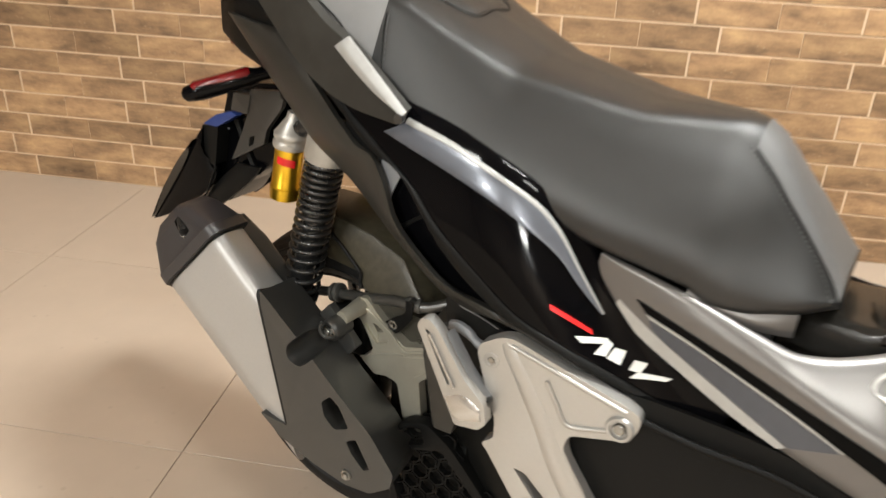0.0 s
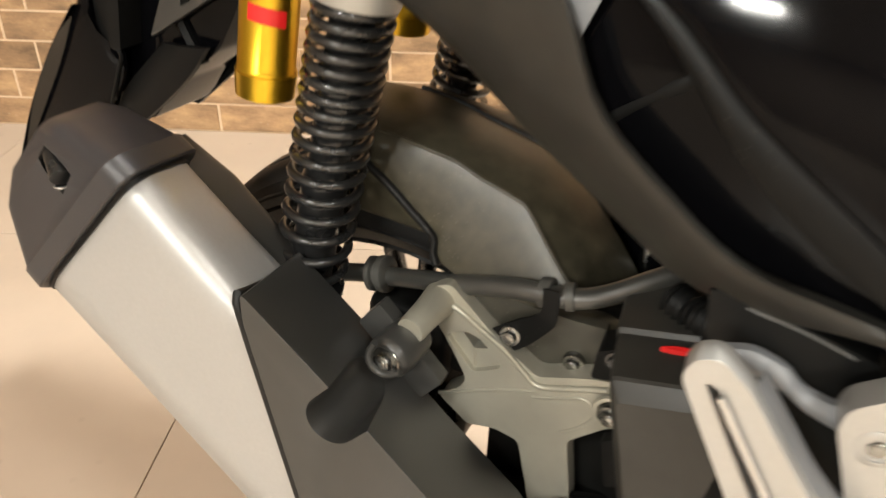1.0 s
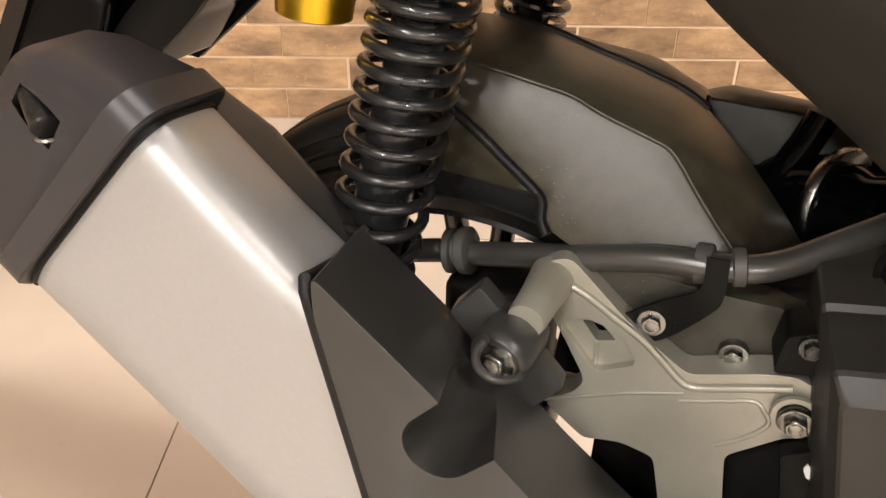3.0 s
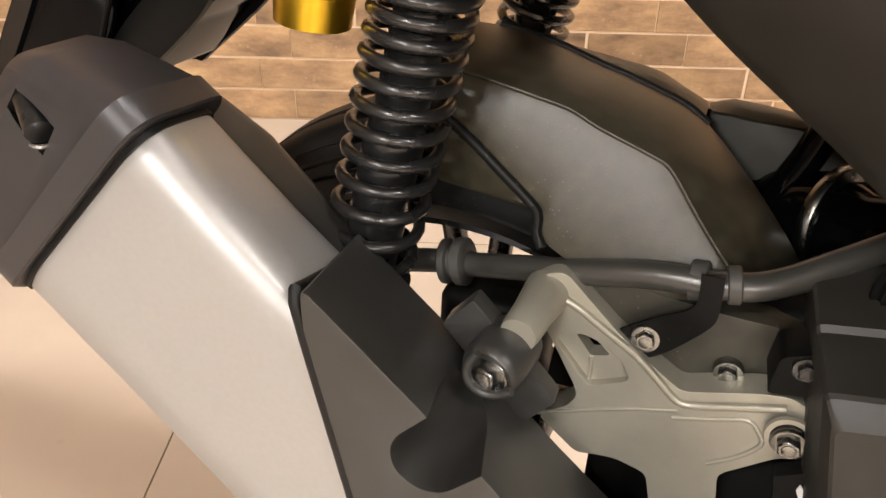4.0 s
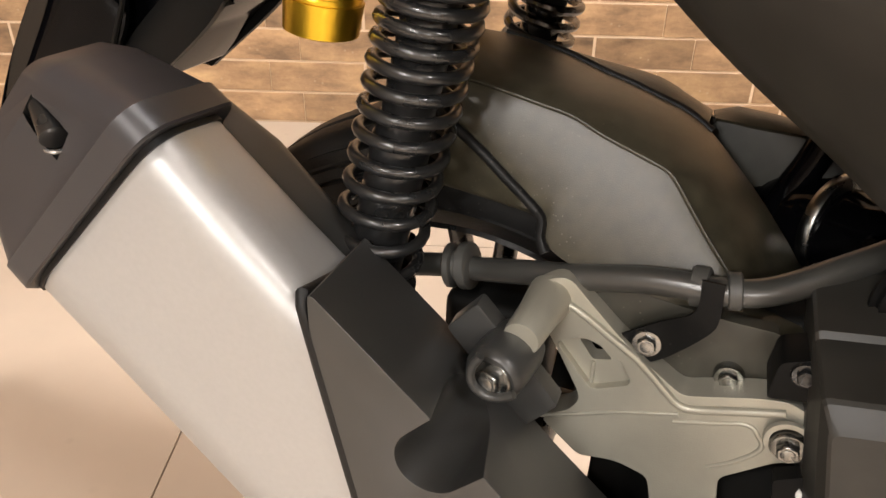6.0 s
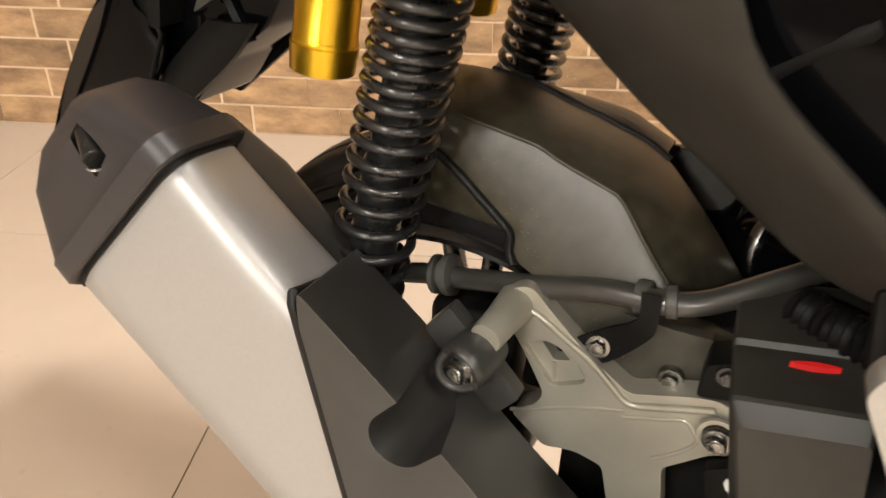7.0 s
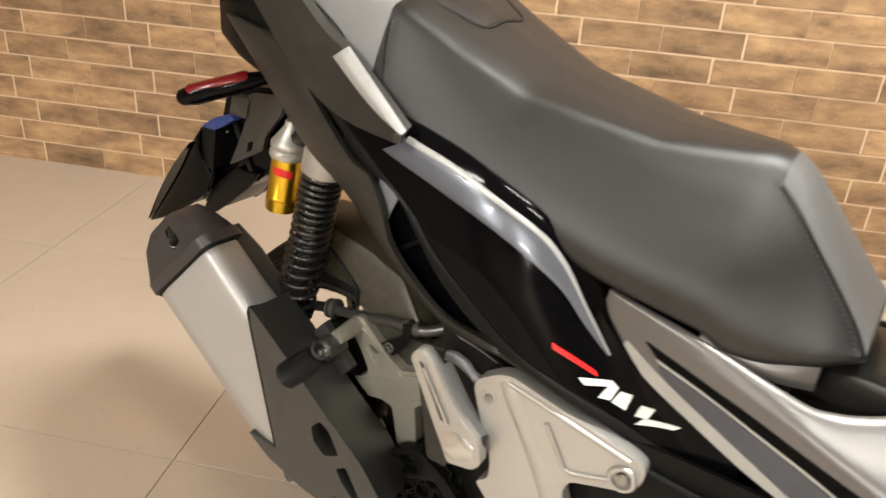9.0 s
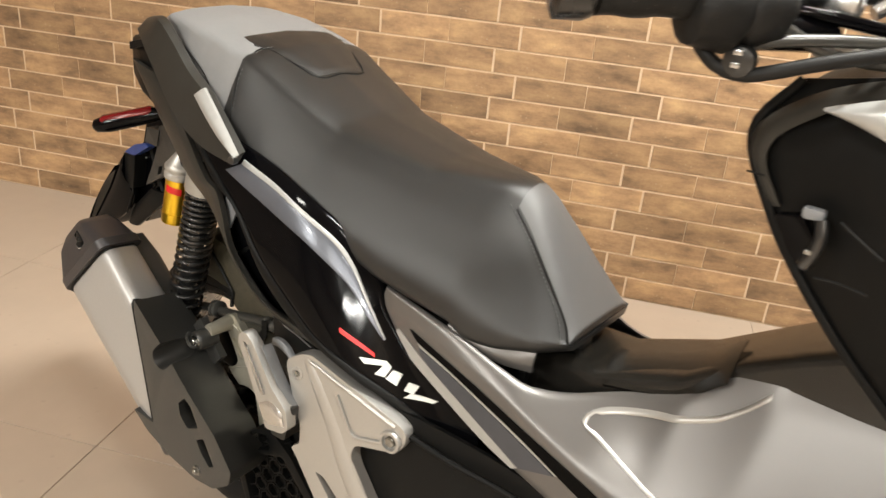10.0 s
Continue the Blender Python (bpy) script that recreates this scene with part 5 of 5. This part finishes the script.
core("grey_band", skin(GREY_U, GREY_L, flank, 0.0016, 40, 6, 0.003, 0.0), GREY, body, "blue-grey stripe")
core("pale_band", skin([(0.470, 0.6055)] + [(x, z - 0.001) for x, z in BLACK_L[1:5]], [(x + 0.0005, z + 0.001) for x, z in GREY_U], flank, 0.0012, 40, 4, 0.003, 0.0), BRIGHT, body, "pale silver dividing line")
core("pale_border", skin([(0.440, 0.612), (0.472, 0.592), (0.4950, 0.5795), (0.5200, 0.5668), (0.5800, 0.5373), (0.6250, 0.5150)], [(x - 0.001, z + 0.001) for x, z in EDGE[1:6]], flank, 0.0012, 40, 4, 0.003, 0.0), BRIGHT, body, "pale silver border line")
RIBLINE = [(0.835, 0.684), (0.819, 0.665), (0.800, 0.648), (0.788, 0.641), (0.765, 0.631), (0.738, 0.622), (0.700, 0.609), (0.687, 0.604), (0.678, 0.599), (0.674, 0.592), (0.678, 0.587), (0.687, 0.583), (0.73, 0.569), (0.77, 0.556)]
core("raised_line", skin(RIBLINE, [(x + 0.001, z - 0.006) if i < 8 else (x + 0.005, z + 0.002 if i > 10 else z - 0.001) for i, (x, z) in enumerate(RIBLINE)], flank, 0.0022, 50, 4, 0.006, 0.0015), BRACKET, body, "pale raised styling line")
core("seat_base_lip", strip([(0.50, -0.124, 0.640), (0.56, -0.112, 0.630), (0.60, -0.095, 0.632)], [(0.50, -0.127, 0.630), (0.56, -0.115, 0.612), (0.60, -0.098, 0.608)], 12, 4, 0.002, 0.006), SILVER, scooter, "pale grey seat base lip")

# black lower side
part("lower_cover", strip([(0.425, -0.222, 0.500), (0.504, -0.224, 0.508), (0.628, -0.216, 0.494), (0.70, -0.215, 0.470), (0.80, -0.215, 0.445), (0.95, -0.215, 0.43)], [(0.43, -0.205, 0.30), (0.50, -0.21, 0.27), (0.62, -0.21, 0.25), (0.70, -0.21, 0.25), (0.80, -0.21, 0.25), (0.95, -0.21, 0.26)], 28, 9, 0.008, 0.008), MATTE, scooter, "matt black lower side cover")
part("cover_ridge", tube([(0.50, -0.228, 0.485), (0.56, -0.229, 0.478), (0.64, -0.226, 0.472), (0.72, -0.224, 0.452), (0.84, -0.222, 0.43)], 0.004, 24, 8), MATTE, scooter)

# centre tunnel
tunnel = core("centre_tunnel", loft([[Vector((x, y, z)) for y, z in rounded([(-w - g, lo), (w + g, lo), (w, hi), (-w, hi)], 0.014, 4)] for x, w, g, lo, hi in ((0.575, 0.050, 0.03, 0.50, 0.604), (0.61, 0.055, 0.03, 0.50, 0.622), (0.66, 0.060, 0.024, 0.52, 0.622), (0.75, 0.062, 0.008, 0.58, 0.660), (0.80, 0.055, 0.003, 0.62, 0.697), (0.85, 0.058, 0.004, 0.63, 0.730), (0.95, 0.060, 0.004, 0.64, 0.785), (1.05, 0.062, 0.004, 0.65, 0.83))]), BROWN, scooter, "glossy dark brown centre tunnel")
core("tunnel_lid", strip([(0.672, -0.067, 0.617), (0.75, -0.069, 0.642), (0.795, -0.071, 0.682)], [(0.655, -0.010, 0.632), (0.74, -0.008, 0.664), (0.79, -0.006, 0.702)], 14, 6, 0.006, 0.006, (0, 0.5, -1)), BROWN, tunnel, "raised tunnel lid")
core("latch", box((0.600, -0.03, 0.612), (0.625, 0.0, 0.632), 0.004), STEEL, tunnel)

# leg shield
legs = core("leg_shield", strip([(0.800, -0.150, 0.980), (0.775, -0.160, 0.938), (0.803, -0.160, 0.885), (0.835, -0.160, 0.842), (0.883, -0.158, 0.792), (0.937, -0.155, 0.745), (0.975, -0.15, 0.715)], [(1.02, -0.15, 1.03), (1.03, -0.17, 0.97), (1.04, -0.18, 0.91), (1.05, -0.18, 0.86), (1.06, -0.18, 0.80), (1.06, -0.17, 0.75), (1.06, -0.16, 0.70)], 34, 12, 0.022, 0.008), MATTE, scooter, "matt black leg shield")
mirrored(legs)
lip = core("shield_lip", tube([(0.800, -0.152, 0.980), (0.777, -0.160, 0.938), (0.803, -0.161, 0.885), (0.835, -0.161, 0.842), (0.883, -0.159, 0.792), (0.937, -0.156, 0.745), (0.965, -0.152, 0.722)], 0.0042, 34, 8), MATTE, legs, "black moulded shield edge")
core("shield_silver", strip([(0.8274, -0.205, 0.9702), (0.8421, -0.207, 0.976), (0.8691, -0.209, 0.9852), (0.95, -0.209, 1.010)], [(0.8303, -0.206, 0.9685), (0.8487, -0.210, 0.9650), (0.8781, -0.214, 0.9566), (0.95, -0.214, 0.935)], 16, 6, 0.003, 0.01), BRIGHT, legs, "metallic silver upper shield trim")
core("shield_rim", strip([(0.800, -0.158, 0.884), (0.782, -0.163, 0.914), (0.778, -0.166, 0.932), (0.784, -0.167, 0.949), (0.805, -0.170, 0.968), (0.829, -0.176, 0.982), (0.865, -0.186, 0.995), (0.95, -0.19, 1.02)], [(0.812, -0.168, 0.888), (0.796, -0.173, 0.915), (0.794, -0.175, 0.930), (0.800, -0.177, 0.942), (0.817, -0.181, 0.957), (0.838, -0.186, 0.971), (0.870, -0.194, 0.983), (0.95, -0.198, 1.005)], 34, 4, 0.002, 0.006), RAIL, legs, "dull black shield rim")
# No opening is cut: a black plate paints the pocket's shaded inside.
pocket = core("shield_pocket", plate(rounded([(0.814, 0.888), (0.832, 0.893), (0.848, 0.873), (0.845, 0.855), (0.832, 0.862)], 0.003, 2), -0.189, -0.180, 0.001), GLOSS, legs, "black plate for the shaded inside of the open pocket")
core("pocket_tab", plate(rounded([(0.832, 0.900), (0.846, 0.900), (0.847, 0.893), (0.833, 0.892)], 0.002, 2), -0.193, -0.184, 0.001), GREYBLUE, legs, "pale pocket tab")
core("pocket_latch", tube([(0.846, -0.192, 0.894), (0.849, -0.194, 0.882), (0.847, -0.194, 0.868), (0.843, -0.193, 0.858)], 0.0045, 10, 8), STEEL, legs, "black latch")
core("latch_pin", box((0.842, -0.199, 0.869), (0.847, -0.197, 0.8725), 0.0006), CHROME, legs)
lid_line = [(0.853, -0.1945, 0.853), (0.870, -0.197, 0.855), (0.888, -0.1995, 0.854)]
core("lid_line", tube(lid_line, 0.0011, 10, 6), RUBBER, legs)
core("lid_line", tube([(0.858, -0.195, 0.897), (0.872, -0.198, 0.890), (0.890, -0.201, 0.881)], 0.0011, 10, 6), RUBBER, legs)
core("rim_slot", tube([(0.783, -0.1685, 0.9085), (0.789, -0.172, 0.9095), (0.797, -0.1755, 0.910)], 0.0009, 8, 6), RUBBER, legs)
core("inner_shield", loft([[Vector((x, y, z)) for y, z in rounded([(-w, lo), (w, lo), (w, hi), (-w, hi)], 0.03, 4)] for x, w, lo, hi in ((0.835, 0.07, 0.80, 0.95), (0.86, 0.10, 0.78, 0.965), (0.95, 0.13, 0.75, 0.985), (1.06, 0.14, 0.73, 1.0))]), MATTE, scooter, "matt black inner leg shield")
core("dash_top", strip([(0.792, -0.150, 0.972), (0.830, -0.150, 0.990), (0.90, -0.148, 0.998), (1.02, -0.14, 1.04)], [(0.792, 0.150, 0.972), (0.830, 0.150, 0.990), (0.90, 0.148, 0.998), (1.02, 0.14, 1.04)], 20, 9, 0.004, 0.02, (0.2, 0, -1), 0.006), MATTE, scooter, "matt black dashboard top")

# handlebar
bar = core("handlebar", tube([(0.765, -0.235, 1.030), (0.80, -0.17, 1.040), (0.86, -0.06, 1.050), (0.88, 0.0, 1.052), (0.87, 0.05, 1.055), (0.85, 0.14, 1.06), (0.85, 0.22, 1.07)], 0.010, 30, 12), STEEL, scooter, "black tubular handlebar")
core("grip", tube([(0.700, -0.306, 1.027), (0.726, -0.278, 1.029), (0.762, -0.238, 1.032)], 0.0145, 18, 16, lambda u: 0.0145 + 0.0007 * math.sin(90 * u)), RUBBER, bar, "ribbed black rubber grip")
core("bar_end", lathe([(0, 0.011), (0.003, 0.0175), (0.020, 0.0175), (0.026, 0.0150)], (0.680, -0.326, 1.0255), (0.7, 0.7, 0.02), 20), STEEL, bar)
ax = Vector((0.66, 0.75, 0.04))
core("switch_housing", loft([[Vector((0.742, -0.262, 1.026)) + ax * s + Vector((math.cos(q) * 0.017 * w, -math.cos(q) * 0.015 * w, math.sin(q) * r - d)) for q in (2 * math.pi * i / 18 for i in range(18))] for s, r, w, d in ((0.0, 0.018, 0.9, 0), (0.004, 0.024, 1.1, 0.002), (0.03, 0.027, 1.15, 0.004), (0.036, 0.022, 1.0, 0.002), (0.04, 0.026, 1.1, 0.003), (0.062, 0.024, 1.0, 0.002), (0.068, 0.014, 0.8, 0))]), RUBBER, bar, "black throttle and switch housing")
core("brake_lever", tube([(0.742, -0.240, 1.010), (0.752, -0.243, 0.998), (0.765, -0.243, 0.989), (0.780, -0.241, 0.986), (0.796, -0.238, 0.990), (0.823, -0.225, 1.000), (0.867, -0.20, 1.014), (0.92, -0.17, 1.03)], 0.0048, 30, 10), RUBBER, bar, "black brake lever")
core("lever_knuckle", lathe([(0, 0.006), (0.002, 0.010), (0.012, 0.010), (0.014, 0.006)], (0.778, -0.249, 0.994), (0, 1, 0.1), 18), STEEL, bar)
for z in (0.9985, 0.9905):
    core("knuckle_mark", box((0.775, -0.2515, z), (0.781, -0.2495, z + 0.004), 0.0008), POLISHED, bar, "bright lever rivet")
core("master_cylinder", loft([[Vector((0.772, -0.215, 1.012)) + ax * s + Vector((math.cos(q) * 0.013, -math.cos(q) * 0.011, math.sin(q) * r)) for q in (2 * math.pi * i / 14 for i in range(14))] for s, r in ((0, 0.008), (0.004, 0.013), (0.05, 0.013), (0.056, 0.008))]), GLOSS, bar)
core("cable", tube([(0.775, -0.235, 1.004), (0.80, -0.22, 1.010), (0.84, -0.19, 1.014), (0.90, -0.13, 1.012), (0.95, -0.06, 0.99)], 0.0042, 22, 8), HOSE, bar, "black control cable")
core("cable", tube([(0.78, -0.20, 1.028), (0.81, -0.19, 1.026), (0.85, -0.16, 1.020), (0.91, -0.10, 1.010)], 0.0045, 18, 8), GLOSS, bar, "black brake hose")
core("bar_clamp", box((0.84, -0.075, 1.032), (0.88, -0.035, 1.072), 0.006), POLISHED, bar, "polished handlebar clamp")
core("lever_clamp", box((0.800, -0.178, 1.022), (0.826, -0.158, 1.042), 0.004), POLISHED, bar, "bright lever clamp")
core("clamp_plate", box((0.800, -0.16, 0.996), (0.842, -0.135, 1.012), 0.004), BRACKET, bar, "pale cable plate")
for i in range(4):
    core("clamp_bolt", lathe([(0, 0.005), (0.006, 0.005), (0.008, 0.003)], (0.832 + 0.014 * i, -0.13 + 0.02 * (i % 2), 1.036 - 0.006 * (i % 2)), (-0.3, -0.5, 0.8), 12), CHROME, bar, "small bright bolt")
core("swing_arm", tube([(0.0, -0.078, 0.243), (0.08, -0.080, 0.246), (0.17, -0.084, 0.262), (0.27, -0.088, 0.29)], 0.027, 18, 14), CASE, scooter, "dark swing arm beside the rear wheel")
core("wheel_hub", lathe([(-0.068, 0.020), (-0.064, 0.046), (-0.055, 0.050), (-0.04, 0.062), (0.04, 0.062), (0.05, 0.05)], AX, Yv, 28), STEEL, rim, "dark wheel hub")
for x, y, z, r in ((0.845, -0.118, 1.046, 0.006), (0.858, -0.105, 1.034, 0.005), (0.872, -0.09, 1.044, 0.007), (0.886, -0.112, 1.028, 0.005), (0.898, -0.085, 1.036, 0.006), (0.868, -0.125, 1.022, 0.004)):
    core("clamp_bolt", lathe([(0, r), (r, r), (r * 1.3, r * 0.7), (r * 1.4, r * 0.3)], (x, y, z), (-0.4, -0.6, 0.6), 12), POLISHED, bar, "small bright bolt")
core("hose_joint", tube([(0.83, -0.15, 1.03), (0.85, -0.135, 1.045), (0.875, -0.12, 1.05), (0.90, -0.10, 1.045)], 0.0055, 14, 10), POLISHED, bar, "bright brake hose joint")
core("cable", tube([(0.79, -0.215, 1.018), (0.82, -0.19, 1.003), (0.86, -0.16, 1.000), (0.92, -0.11, 1.006)], 0.004, 18, 8), HOSE, bar, "black control cable")

# ---- bricks and floor tiles ----
H, L = 0.0705, 0.21


def piece_mesh(name, sx, sy, sz, chamfer, mat):
    bm = bmesh.new()
    a, b = (sx / 2, sz / 2), (sx / 2 - chamfer, sz / 2 - chamfer)
    rows = []
    for (hx, hz), y in ((a, sy), (a, chamfer), (b, 0.0)):
        rows.append([bm.verts.new((x, y, z)) for x, z in ((-hx, -hz), (hx, -hz), (hx, hz), (-hx, hz))])
    for p, q in zip(rows, rows[1:]):
        for i in range(4):
            bm.faces.new((p[i], p[(i + 1) % 4], q[(i + 1) % 4], q[i]))
    bm.faces.new(rows[-1])
    bmesh.ops.recalc_face_normals(bm, faces=bm.faces)
    me = bpy.data.meshes.new(name)
    bm.to_mesh(me)
    bm.free()
    me.materials.append(mat)
    return me


rng = random.Random(4)
brick_mesh = piece_mesh("brick", L - 0.0042, 0.012, H - 0.0052, 0.0008, BRICK)
far_v, far_f = [], []
for k in range(int(CEIL / H)):
    start = 0.51 if k % 2 == 1 else 0.58
    for i in range(-21, 19):
        x = start + L * (i + 0.5) + (0.0012 if i % 2 == 0 else -0.0012)
        if x - L / 2 < X0 or x + L / 2 > X1:
            continue
        z = H * (k + 0.5)
        y = WALL_Y + rng.uniform(-0.0006, 0.0006)
        if k < 14 and -2.0 < x < 1.75:
            ob = new("brick", brick_mesh)
            ob.location = (x, y, z)
            ob.rotation_euler = (rng.uniform(-0.003, 0.003), rng.uniform(-0.002, 0.002), rng.uniform(-0.002, 0.002))
            ob.parent = wall
        else:
            base = len(far_v)
            far_v += [tuple(Vector(v.co) + Vector((x, y, z))) for v in brick_mesh.vertices]
            far_f += [tuple(base + q for q in f.vertices) for f in brick_mesh.polygons]
me = bpy.data.meshes.new("bricks")
me.from_pydata(far_v, [], far_f)
me.materials.append(BRICK)
ob = tagged(new("bricks", me), kind="stuff")
ob.parent = wall

TX, TY = 0.70, 0.655
tile_bm = piece_mesh("tile", TX - 0.0022, 0.01, TY - 0.0022, 0.0004, TILE)
for i in range(-6, 8):
    for j in range(-7, 3):
        x0, y0 = -0.435 + TX * i, 1.086 + TY * j
        x1, y1 = min(x0 + TX, X1), min(y0 + TY, WALL_Y)
        x0, y0 = max(x0, X0), max(y0, Y0)
        if x1 - x0 < 0.02 or y1 - y0 < 0.02:
            continue
        if abs(x1 - x0 - TX) < 1e-6 and abs(y1 - y0 - TY) < 1e-6:
            m = tile_bm
        else:
            m = piece_mesh("tile", x1 - x0 - 0.0022, 0.01, y1 - y0 - 0.0022, 0.0004, TILE)
        ob = new("tile", m)
        ob.rotation_euler = (radians(-90), 0, 0)
        ob.location = ((x0 + x1) / 2, (y0 + y1) / 2, 0)
        ob.parent = floor
